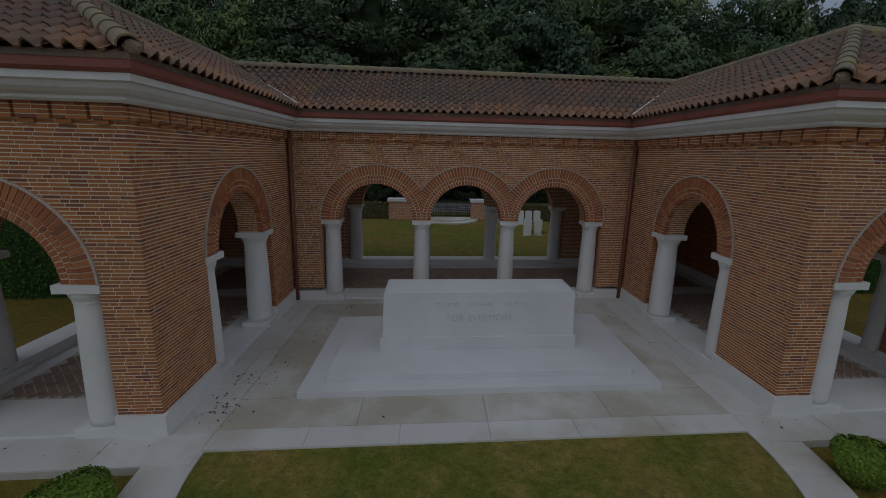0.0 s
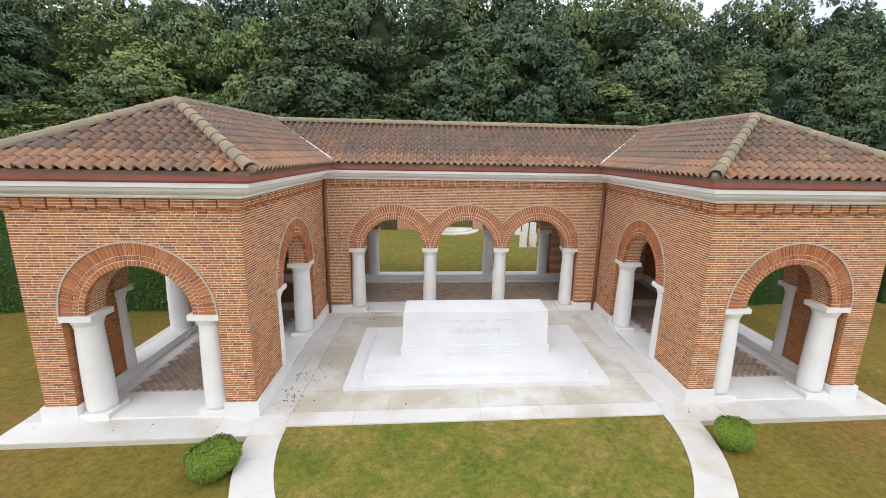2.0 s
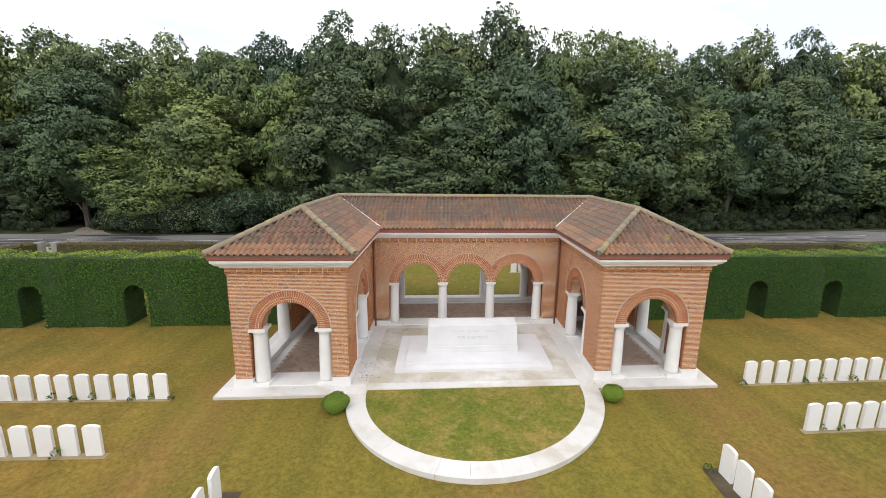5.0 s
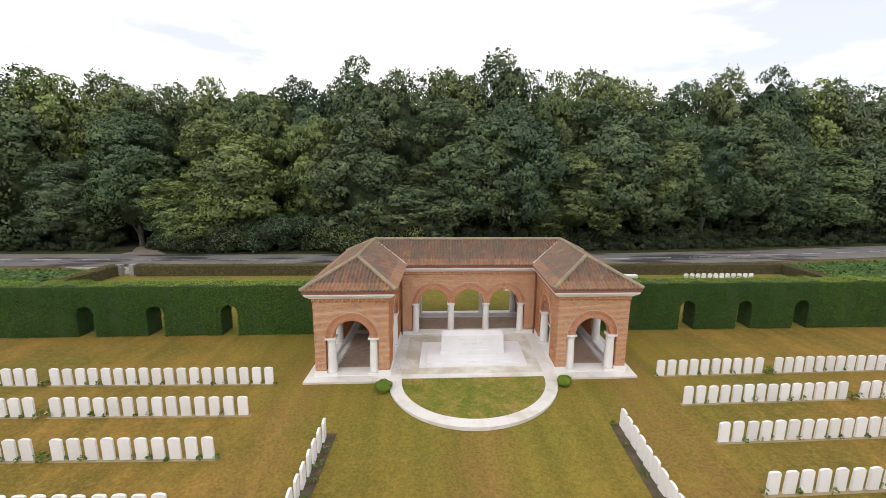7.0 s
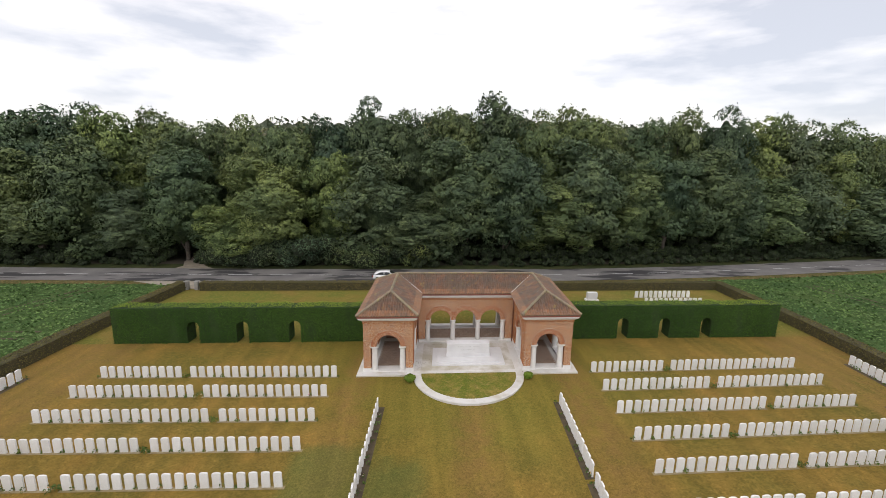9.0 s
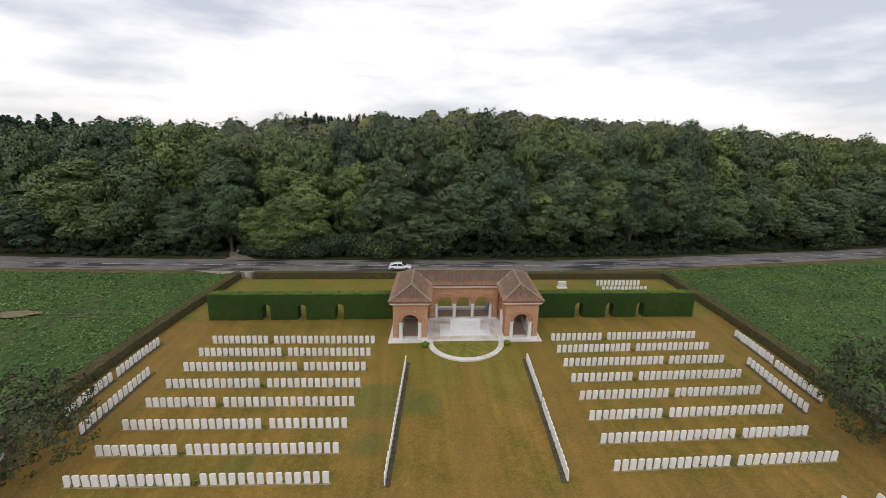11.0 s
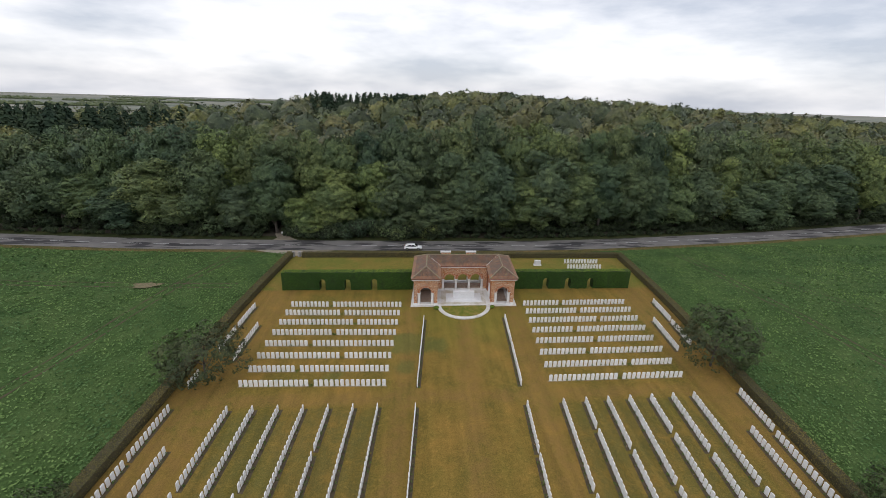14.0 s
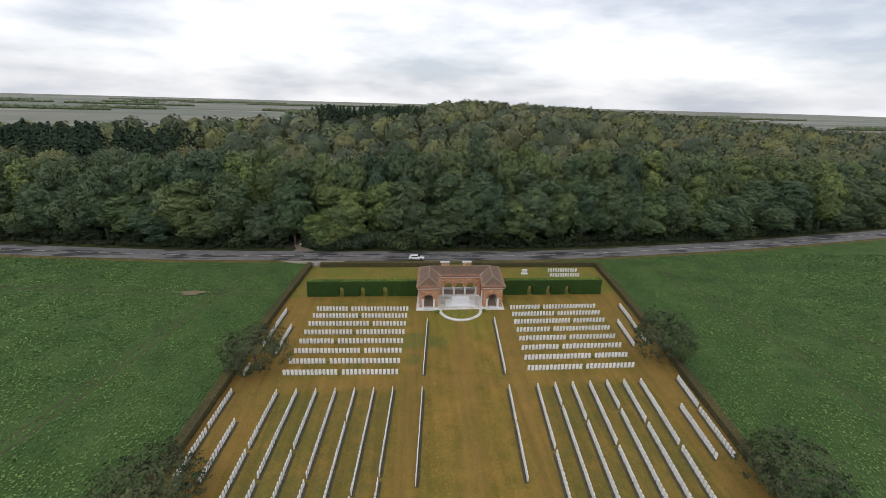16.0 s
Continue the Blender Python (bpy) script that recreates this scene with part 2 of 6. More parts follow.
def grass(name, colours, patch, scale=0.35, streak=None, straw=(0.34, 0.25, 0.10), worn=0.55, moist=None, walks=False):
    """Mown grass: large patches, straw-coloured mottling and blades."""
    mt, nt, b = material(name)
    col = ramp(nt, noise_tex(nt, scale, 6.0, 0.6), [(0.36 + 0.28 * i / (len(colours) - 1), c) for i, c in enumerate(colours)])
    col = mix(nt, col, patch, ramp(nt, noise_tex(nt, scale * 0.33, 4.0), [(0.47, (0, 0, 0)), (0.66, (0.5, 0.5, 0.5))]))
    col = mix(nt, col, straw, ramp(nt, noise_tex(nt, 3.2, 8.0, 0.72), [(0.50, (0, 0, 0)), (0.68, (worn, worn, worn))]))
    if moist:
        # damper, greener turf in a ring round a spot, with a ragged edge: colour, place, near and far radius
        far = nt.nodes.new("ShaderNodeVectorMath")
        far.operation = "DISTANCE"
        nt.links.new(nt.nodes.new("ShaderNodeNewGeometry").outputs["Position"], far.inputs[0])
        far.inputs[1].default_value = moist[1]
        wob = nt.nodes.new("ShaderNodeMath")
        wob.operation = "MULTIPLY_ADD"
        nt.links.new(noise_tex(nt, 0.22, 4.0, 0.6), wob.inputs[0])
        wob.inputs[1].default_value = 14.0
        nt.links.new(far.outputs["Value"], wob.inputs[2])
        rel = nt.nodes.new("ShaderNodeMapRange")
        nt.links.new(wob.outputs[0], rel.inputs["Value"])
        rel.inputs["From Min"].default_value, rel.inputs["From Max"].default_value = moist[2] + 7.0, moist[3] + 7.0
        rel.inputs["To Min"].default_value, rel.inputs["To Max"].default_value = 0.6, 0.0
        col = mix(nt, col, moist[0], rel.outputs["Result"])
    if walks:
        col = trodden(nt, col)
    clump = noise_tex(nt, 9.0, 6.0, 0.75)
    col = mix(nt, col, ramp(nt, clump, [(0.36, (0.62, 0.68, 0.60)), (0.64, (1.28, 1.24, 1.16))]), 0.8, "MULTIPLY")
    blades = noise_tex(nt, 45.0, 4.0, 0.8)
    col = mix(nt, col, ramp(nt, blades, [(0.3, (0.5, 0.55, 0.45)), (0.7, (1.4, 1.35, 1.25))]), 0.7, "MULTIPLY")
    if streak:
        pos = nt.nodes.new("ShaderNodeNewGeometry").outputs["Position"]
        mp = nt.nodes.new("ShaderNodeMapping")
        mp.inputs["Scale"].default_value = streak
        nt.links.new(pos, mp.inputs["Vector"])
        col = mix(nt, col, ramp(nt, noise_tex(nt, 1.0, 2.0, 0.5, mp.outputs[0]), [(0.35, (0.82, 0.84, 0.8)), (0.65, (1.12, 1.1, 1.08))]), 0.7, "MULTIPLY")
    nt.links.new(col, b.inputs["Base Color"])
    b.inputs["Roughness"].default_value = 0.95
    b.inputs["Specular IOR Level"].default_value = 0.15
    bump(nt, b, clump, 0.9, 0.03)
    return mt


m_grass = grass("dry_lawn", [(0.166, 0.124, 0.032), (0.212, 0.142, 0.037), (0.262, 0.160, 0.044)], (0.118, 0.120, 0.026), 0.35, (1.2, 0.04, 1.0), straw=(0.34, 0.222, 0.062), worn=0.6, moist=((0.190, 0.168, 0.034), (0.3, 2.0, 0.0), 8.0, 14.0), walks=True)
m_lawn = grass("shelter_lawn", [(0.122, 0.152, 0.025), (0.19, 0.178, 0.038), (0.27, 0.205, 0.065)], (0.125, 0.150, 0.025), 0.9, worn=0.7)
m_rear = grass("rear_lawn", [(0.142, 0.146, 0.030), (0.180, 0.154, 0.036), (0.215, 0.154, 0.044)], (0.120, 0.148, 0.028), 0.3)
m_field = grass("crop_soil", [(0.050, 0.094, 0.030), (0.066, 0.116, 0.038), (0.085, 0.134, 0.048)], (0.055, 0.101, 0.033), 0.2, straw=(0.07, 0.12, 0.04), worn=0.3)
m_verge = grass("rough_verge", [(0.07, 0.075, 0.025), (0.12, 0.10, 0.045), (0.16, 0.12, 0.06)], (0.06, 0.07, 0.02), 0.4)
# ---- ground ----
def sheet(name, xs, ys, height, mt, label, kind="structure", category=""):
    verts = [(x, y, height(x, y)) for y in ys for x in xs]
    n = len(xs)
    faces = [(j * n + i, j * n + i + 1, (j + 1) * n + i + 1, (j + 1) * n + i) for j in range(len(ys) - 1) for i in range(n - 1)]
    return tagged(raw(name, verts, faces, mt), label, category, "", kind)


def span(a, b, step):
    n = max(1, round((b - a) / step))
    return [a + (b - a) * i / n for i in range(n + 1)]


FAR = [-4000, -2000, -1000, -500, -250]
sheet("ground", FAR + span(-150, 150, 10) + [250, 500, 1000, 2000, 4000], [-600, -300, -150, -100, -75, -60, -50, -40, -30, -20, -10, -2.4, 4, 6.5, 12, 20, 27, 35, 45, 80, 160, 260, 400, 900, 2000, 4500],
      lambda x, y: gz(max(y, -90)) - 0.06 - 0.016 * max(0.0, y - 260), m_field, "dark green crop field running to the horizon", category="ground")
SIDE_L, SIDE_R, LEAN_L, LEAN_R = -31.88, 31.55, 0.0, 0.0345      # middle lines of the side hedges at y = 0, and their lean


def lawn_sheet(name, ys, mt, label):
    verts = [(SIDE_L + LEAN_L * y + (SIDE_R + LEAN_R * y - SIDE_L - LEAN_L * y) * i / 16, y, gz(y)) for y in ys for i in range(17)]
    faces = [(17 * j + i, 17 * j + i + 1, 17 * j + i + 18, 17 * j + i + 17) for j in range(len(ys) - 1) for i in range(16)]
    return tagged(raw(name, verts, faces, mt), label, "lawn", "", "structure")


lawn_sheet("lawn", [-62, -50, -40, -30, -20, -10, -2.4, 5.4], m_grass, "dry yellow-brown mown cemetery lawn")
lawn_sheet("rear_lawn", [5.4, 6.5, 10, 15, 22], m_rear, "greener mown lawn behind the tall hedge")

# ---- paving round the shelter ----
pad = thing("paving", (0, 0, 0), "pale stone paving slabs stained with dirt", "paving", kind="structure")
m_slab = pieces("paving_slab", [(0.63, 0.62, 0.59), (0.68, 0.67, 0.65), (0.61, 0.60, 0.57), (0.70, 0.69, 0.67)], per="object", rough=0.75, stain=(0.47, 0.42, 0.33), amount=0.75, scale=0.75, grain=0.15)
m_slab_worn = pieces("stained_slab", [(0.62, 0.60, 0.55), (0.66, 0.64, 0.60), (0.60, 0.58, 0.53)], per="object", rough=0.75, stain=(0.42, 0.38, 0.28), amount=0.8, scale=0.8, grain=0.2, edge=(0.40, 0.58))
m_joint = plain("paving_joint", [(0.52, 0.49, 0.43), (0.60, 0.57, 0.51)], 2.0)
PAD_X, PAD_Y, COURT_Y, REAR_Y = 7.86, -0.56, -0.33, 8.85
bm = bmesh.new()
box(bm, -PAD_X, PAD_X, COURT_Y, REAR_Y, -0.3, 0.085)
for s in (-1, 1):
    box(bm, min(s * 3.42, s * PAD_X), max(s * 3.42, s * PAD_X), PAD_Y, COURT_Y, -0.3, 0.085)
part("bed", bm, m_joint, pad)


def slab_grid(x0, x1, y0, y1, nx, ny, z=0.1, mt=None):
    for j in range(ny):
        off = 0.5 * (j % 2)
        cuts = [x0] + [x0 + (x1 - x0) * (i + off) / nx for i in range(1 - (j % 2), nx) if x0 + 0.05 < x0 + (x1 - x0) * (i + off) / nx < x1 - 0.05] + [x1]
        ya, yb = y0 + (y1 - y0) * j / ny, y0 + (y1 - y0) * (j + 1) / ny
        for a, b in zip(cuts, cuts[1:]):
            part("paving_slab", boxed(a + 0.003, b - 0.003, ya + 0.003, yb - 0.003, 0.0, z + random.uniform(-0.002, 0.002)), mt or m_slab, pad)


slab_grid(-3.4, 3.4, COURT_Y, 0.05, 6, 1)
slab_grid(-3.4, 3.4, 0.05, 0.72, 4, 1, mt=m_slab_worn)
slab_grid(-3.4, 3.4, 0.72, 4.6, 4, 2, mt=m_slab_worn)
slab_grid(-3.95, 3.95, 4.6, 5.5, 7, 1)
for s in (-1, 1):
    a, b = sorted((s * 3.4, s * PAD_X))
    slab_grid(a, b, PAD_Y, 0.0, 4, 1)
    a, b = sorted((s * 3.4, s * 3.96))
    slab_grid(a, b, 0.0, 4.6, 1, 4)
    a, b = sorted((s * 7.38, s * PAD_X))
    slab_grid(a, b, 0.0, 8.3, 1, 8)
slab_grid(-PAD_X, PAD_X, 8.3, REAR_Y, 14, 1)

# half-round lawn and the curved path round it
R_IN, R_OUT = 3.36, 3.92
turf = bmesh.new()
ring = [turf.verts.new((R_IN * math.cos(a), COURT_Y + R_IN * math.sin(a), 0.075)) for a in [math.pi + math.pi * i / 48 for i in range(49)]]
turf.faces.new(ring)
tagged(part("half_round_lawn", turf, m_lawn), "half-round patch of mown yellow-green grass before the court", "lawn", "", "structure")
path = thing("curved_path", (0, -3.6, 0), "pale stone path curving round the half-round lawn", "path", kind="structure")
for i in range(15):
    a0, a1 = math.pi * (1 + i / 15) + 0.0007, math.pi * (1 + (i + 1) / 15) - 0.0007
    vs, fs = [], []
    for k in range(5):
        a = a0 + (a1 - a0) * k / 4
        for r, z in ((R_IN, -0.25), (R_IN, 0.095), (R_OUT, 0.09), (R_OUT, -0.25)):
            vs.append((r * math.cos(a), COURT_Y + r * math.sin(a), z))
    for k in range(4):
        for q in range(3):
            fs.append((4 * k + q, 4 * k + 4 + q, 4 * k + 5 + q, 4 * k + 1 + q))
    fs += [(0, 1, 2, 3), (19, 18, 17, 16)]
    raw("path_slab", vs, fs, m_slab, path)
# ---- the brick memorial shelter ----
XI, XO, YB, YR = 3.97, 7.42, 4.93, 8.33          # inner and outer wall faces of the wings, court wall, rear wall
XC, SPRING, RING, HOLE = 5.695, 2.0, 1.22, 0.84    # arch centre, springing, outer and inner radius
BASE, TOP, THICK = 0.38, 3.95, 0.45
BAY, RING_B, HOLE_B = 2.07, 1.25, 0.83
shelter = thing("memorial_shelter", (0, 4.0, 0), "orange brick memorial shelter, white columns, arches, tiled hipped roof", "shelter")


def solid(u0, u1, arches, z):
    """The stretches of wall at height z, beside the arches (centre, radius)."""
    holes = []
    for c, r in arches:
        if z < SPRING:
            holes.append((c - r, c + r))
        elif z < SPRING + r:
            h = math.sqrt(r * r - (z - SPRING) ** 2)
            holes.append((c - h, c + h))
    out, at = [], u0
    for a, b in sorted(holes):
        if a > at:
            out.append((at, a))
        at = max(at, b)
    if u1 > at:
        out.append((at, u1))
    return out


def wall(name, at, u0, u1, arches, face_slot):
    """A wall with arched openings. at(u, d, z) lays it in plan; d runs from the outer face inwards."""
    us = {u0, u1}
    for c, r in arches:
        for i in range(25):
            us.add(round(c + r * math.cos(math.pi * i / 24), 5))
    us = sorted(u for u in us if u0 <= u <= u1)

    def low(u):
        h = [SPRING + math.sqrt(max(0.0, r * r - (u - c) ** 2)) for c, r in arches if abs(u - c) < r]
        return max(h) if h else None

    bm = bmesh.new()
    mats = []
    for a, b in zip(us, us[1:]):
        if b - a < 1e-6:
            continue
        mid = low((a + b) / 2)
        za, zb = (BASE, BASE) if mid is None else (low(a) or SPRING, low(b) or SPRING)
        f = [[bm.verts.new(at(u, d, z)) for u, z in ((a, za), (b, zb), (b, TOP), (a, TOP))] for d in (0.0, THICK)]
        bm.faces.new(f[0]).material_index = face_slot
        bm.faces.new(f[1][::-1])
        bm.faces.new((f[0][0], f[1][0], f[1][1], f[0][1]))
        bm.faces.new((f[0][3], f[0][2], f[1][2], f[1][3]))
        if b == u1 or (low(b + 1e-4) is None) != (mid is None):
            bm.faces.new((f[0][1], f[1][1], f[1][2], f[0][2])).material_index = face_slot if b == u1 else 0
        if a == u0 or (low(a - 1e-4) is None) != (mid is None):
            bm.faces.new((f[1][0], f[0][0], f[0][3], f[1][3])).material_index = face_slot if a == u0 else 0
    bmesh.ops.remove_doubles(bm, verts=bm.verts, dist=0.0005)
    bmesh.ops.recalc_face_normals(bm, faces=bm.faces)
    return part(name, bm, (m_brickwork, m_mortar), shelter)


BRICK_Q = ((0, 1, 5, 4), (1, 2, 6, 5), (2, 3, 7, 6), (3, 0, 4, 7), (4, 5, 6, 7))


def lay_bricks(owner, at, u0, u1, arches, seed, singles=None, course=0.0428, top=None):
    """Bricks of their own, proud of the mortar: joined, but for those in a stretch that stand alone."""
    rnd = random.Random(seed)
    verts, faces, alone = [], [], []
    for n in range(int(((top or TOP - 0.17) - BASE) / course)):
        z0 = BASE + n * course + 0.005
        z1 = z0 + course - 0.0128
        for a, b in solid(u0, u1, arches, (z0 + z1) / 2):
            u = a - rnd.uniform(0, 0.13)
            while u < b:
                w = 0.088 if rnd.random() < 0.36 and u >= a else 0.182
                if b - (u + w) < 0.05:
                    w = b - u
                p, q = max(u, a), min(u + w, b)
                if q - p > 0.03:
                    d = -0.0045 + rnd.uniform(-0.0015, 0.0015)
                    k = [at(x, y, z) for y in (0.0, d) for x, z in ((p, z0), (q, z0), (q, z1), (p, z1))]
                    if singles and singles[0] < p and q < singles[1] and singles[2] < z0 < singles[3]:
                        alone.append(k)
                    else:
                        faces += [tuple(len(verts) + i for i in f) for f in BRICK_Q]
                        verts += k
                u += w + 0.011
    raw("brickwork_facing", verts, faces, m_brick, owner, kind="stuff")
    for k in alone:
        raw("brick", k, BRICK_Q, m_brick_one, owner)


def voussoirs(owner, at, c, rings, lo=-99.0, hi=99.0):
    """Rings of arch bricks: (inner radius, outer radius, how many, how proud)."""
    a0, a1 = 0.0, math.pi
    verts, faces = [], []
    for r0, r1, n, out, inner in rings:
        for i in range(n):
            t0, t1 = a0 + (a1 - a0) * (i + 0.11) / n, a0 + (a1 - a0) * (i + 0.89) / n
            o = out + random.uniform(-0.002, 0.002)
            k = [at(min(max(c + r * math.cos(t), lo), hi), d, SPRING + r * math.sin(t)) for d in (inner, -o) for r, t in ((r0, t0), (r1, t0), (r1, t1), (r0, t1))]
            faces += [tuple(len(verts) + j for j in f) for f in BRICK_Q] + [tuple(len(verts) + j for j in (3, 2, 1, 0))]
            verts += k
    return raw("arch_bricks", verts, faces, m_arch, owner, "red arch bricks set on edge", "stuff")


def arch_body(owner, at, c, r0, r1, lo=-99.0, hi=99.0):
    """The mortar body of an arch through the wall, and the thin drip course round it."""
    a0, a1 = 0.0, math.pi
    bm = bmesh.new()
    n = 32
    rows = []
    for i in range(n + 1):
        t = a0 + (a1 - a0) * i / n
        rows.append([bm.verts.new(at(min(max(c + r * math.cos(t), lo), hi), d, SPRING + r * math.sin(t))) for r, d in ((r0, 0.004), (r1 + 0.001, 0.004), (r1 + 0.001, THICK - 0.004), (r0, THICK - 0.004))])
    for a, b in zip(rows, rows[1:]):
        for q in range(4):
            bm.faces.new((a[q], b[q], b[(q + 1) % 4], a[(q + 1) % 4])).material_index = 0 if q == 0 else 1
    bm.faces.new(rows[0])
    bm.faces.new(rows[-1][::-1])
    bmesh.ops.recalc_face_normals(bm, faces=bm.faces)
    body = part("arch_ring", bm, (m_mortar, m_brickwork), owner)
    a0 = math.acos(min(1.0, (hi - c) / r1))
    a1 = math.acos(max(-1.0, (lo - c) / r1))
    bm = bmesh.new()
    rows = []
    for i in range(n + 1):
        t = a0 + (a1 - a0) * i / n
        rows.append([bm.verts.new(at(c + r * math.cos(t), d, SPRING + r * math.sin(t))) for r, d in ((r1 - 0.004, -0.028), (r1 + 0.022, -0.028), (r1 + 0.022, 0.01), (r1 - 0.004, 0.01))])
    for a, b in zip(rows, rows[1:]):
        for q in range(4):
            bm.faces.new((a[q], b[q], b[(q + 1) % 4], a[(q + 1) % 4]))
    bmesh.ops.recalc_face_normals(bm, faces=bm.faces)
    part("drip_course", bm, m_drip, owner, "thin grey tile course")
    return body


m_drip = plain("grey_tile_course", [(0.46, 0.39, 0.32), (0.58, 0.50, 0.42)], 5.0)


def ring_rows(r0, r1):
    t = (r1 - r0)
    a, b = r0 + 0.24 * t, r0 + 0.46 * t
    count = lambda r, w: int(math.pi * r / w)
    return [(r0 - 0.004, a - 0.008, count(r0, 0.062), 0.004, 0.09), (a + 0.006, b - 0.008, count(a, 0.06), 0.007, 0.01), (b + 0.006, r1 - 0.006, count(b, 0.062), 0.011, 0.01)]


def column(cx, cy, k=1.0, seg=28):
    """A plain tapering stone column on a square block, with a moulded cap."""
    shaft = part("column", lathe([(r * k, z) for r, z in ((0.224, 0.22), (0.224, 0.3), (0.220, 0.7), (0.208, 1.3), (0.193, 1.74), (0.193, 1.76))], cx, cy, seg), m_stone, shelter, "pale stone column", smooth=False)
    for p in shaft.data.polygons:
        p.use_smooth = len(p.vertices) == 4
    bm = lathe([(r * k, z) for r, z in ((0.202, 1.755), (0.202, 1.785), (0.214, 1.81), (0.232, 1.85), (0.24, 1.895))], cx, cy, seg)
    h = 0.25 * k
    box(bm, cx - h, cx + h, cy - h, cy + h, 1.90, 1.998)
    part("capital", bm, m_stone, shaft)
    part("column_base", boxed(cx - 0.265, cx + 0.265, cy - 0.265, cy + 0.265, 0.09, 0.222, bevel=0.015), m_stone, shaft)


# walls: front of each wing, court sides, court back, outer sides, rear
for s in (-1, 1):
    front = lambda u, d, z, s=s: (s * u, d, z)
    w = wall("front_wall", front, XI, XO, [(XC, RING)], 1)
    lay_bricks(w, front, XI, XO, [(XC, RING)], 10 + s, singles=(XI - 0.01, 4.4, 0.4, 1.9))
    arch_body(w, front, XC, HOLE, RING)
    voussoirs(w, front, XC, ring_rows(HOLE, RING))
    for e in (-1, 1):
        jamb = lambda u, d, z, s=s, e=e: (s * (XC + e * (RING + d)), u, z)
        lay_bricks(w, jamb, 0.0, THICK, [], 40 + s + 4 * e, top=SPRING - 0.02)
    inner = lambda u, d, z, s=s: (s * (XI + d), u, z)
    w = wall("court_side_wall", inner, THICK, YB, [(YB / 2 + 0.02, RING)], 1)
    lay_bricks(w, inner, 0.0, YB, [(YB / 2 + 0.02, RING)], 20 + s, singles=(-0.01, 0.5, 0.4, 1.9))
    arch_body(w, inner, YB / 2 + 0.02, HOLE, RING)
    voussoirs(w, inner, YB / 2 + 0.02, ring_rows(HOLE, RING))
    lay_bricks(w, lambda u, d, z, at=inner: at(u, THICK - d, z), THICK, YB, [(YB / 2 + 0.02, RING)], 50 + s)
    for e in (-1, 1):
        jamb = lambda u, d, z, s=s, e=e: (s * (XI + u), YB / 2 + 0.02 + e * (RING + d), z)
        lay_bricks(w, jamb, 0.0, THICK, [], 60 + s + 4 * e, top=SPRING - 0.02)
    outer = lambda u, d, z, s=s: (s * (XO - d), u, z)
    w = wall("outer_side_wall", outer, THICK, YR - THICK, [(YB / 2 + 0.02, RING)], 0)
    arch_body(w, outer, YB / 2 + 0.02, HOLE, RING)
    voussoirs(w, outer, YB / 2 + 0.02, ring_rows(HOLE, RING))
    lay_bricks(w, lambda u, d, z, at=outer: at(u, THICK - d, z), THICK, YR - THICK, [(YB / 2 + 0.02, RING)], 70 + s)
    for y in (YB / 2 + 0.02 - 1.0, YB / 2 + 0.02 + 1.0):
        column(s * (XI + THICK / 2), y)
        column(s * (XO - THICK / 2), y)
    for x in (XC - 0.99, XC + 0.99):
        column(s * x, THICK / 2)
TRIPLE = [(-BAY, RING_B), (0.0, RING_B), (BAY, RING_B)]
for name, at, slot in (("court_back_wall", lambda u, d, z: (u, YB + d, z), 1), ("rear_wall", lambda u, d, z: (u, YR - d, z), 0)):
    half = XI if slot else XO
    w = wall(name, at, -half, half, TRIPLE, slot)
    if slot:
        lay_bricks(w, at, -half, half, TRIPLE, 31)
    for c, r in TRIPLE:
        lo, hi = (c - BAY / 2 if c > -1 else -99.0), (c + BAY / 2 if c < 1 else 99.0)
        arch_body(w, at, c, HOLE_B, RING_B, lo, hi)
        voussoirs(w, at, c, ring_rows(HOLE_B, RING_B), lo, hi)
    for x in (-1.5 * BAY, -0.5 * BAY, 0.5 * BAY, 1.5 * BAY):
        column(x, at(0, THICK / 2, 0)[1], 0.88)

# white stone footing under the brick, and sills across the openings
def footing(*a):
    part("footing_block", boxed(*a), m_stone, shelter)


for s in (-1, 1):
    def sbox(x0, x1, *rest):
        footing(min(s * x0, s * x1), max(s * x0, s * x1), *rest)
    for a, b in ((XI - 0.05, XC - RING + 0.02), (XC + RING - 0.02, XO + 0.05)):
        sbox(a, b, -0.05, THICK + 0.03, 0.088, BASE)
    for a, b in ((THICK + 0.03, YB / 2 + 0.02 - RING + 0.02), (YB / 2 + RING, YB + 0.0)):
        sbox(XI - 0.05, XI + THICK + 0.03, a, b, 0.088, BASE)
    for a, b in ((THICK + 0.03, YB / 2 + 0.02 - RING + 0.02), (YB / 2 + RING, YR + 0.05)):
        sbox(XO - THICK - 0.03, XO + 0.05, a, b, 0.088, BASE)
    sbox(XO - THICK, XO, YB / 2 - RING, YB / 2 + RING, 0.088, 0.30)
    sbox(3.27 + 0.0, XI - 0.05, YB - 0.05, YB + THICK + 0.03, 0.088, BASE - 0.06)
footing(-XO + THICK + 0.03, -3.27, YR - THICK, YR + 0.05, 0.088, BASE)
footing(3.27, XO - THICK - 0.03, YR - THICK, YR + 0.05, 0.088, BASE)
footing(-3.27, 3.27, YR - THICK, YR, 0.088, 0.34)

# loggia floor: stone margins and red brick laid herringbone
bm = bmesh.new()
for s in (-1, 1):
    a, b = sorted((s * XI, s * XO))
    box(bm, a, b, 0.0, YB, 0.05, 0.135)
box(bm, -XO, XO, YB, YR, 0.05, 0.135)
part("loggia_floor", bm, m_stone, shelter, "stone loggia floor")


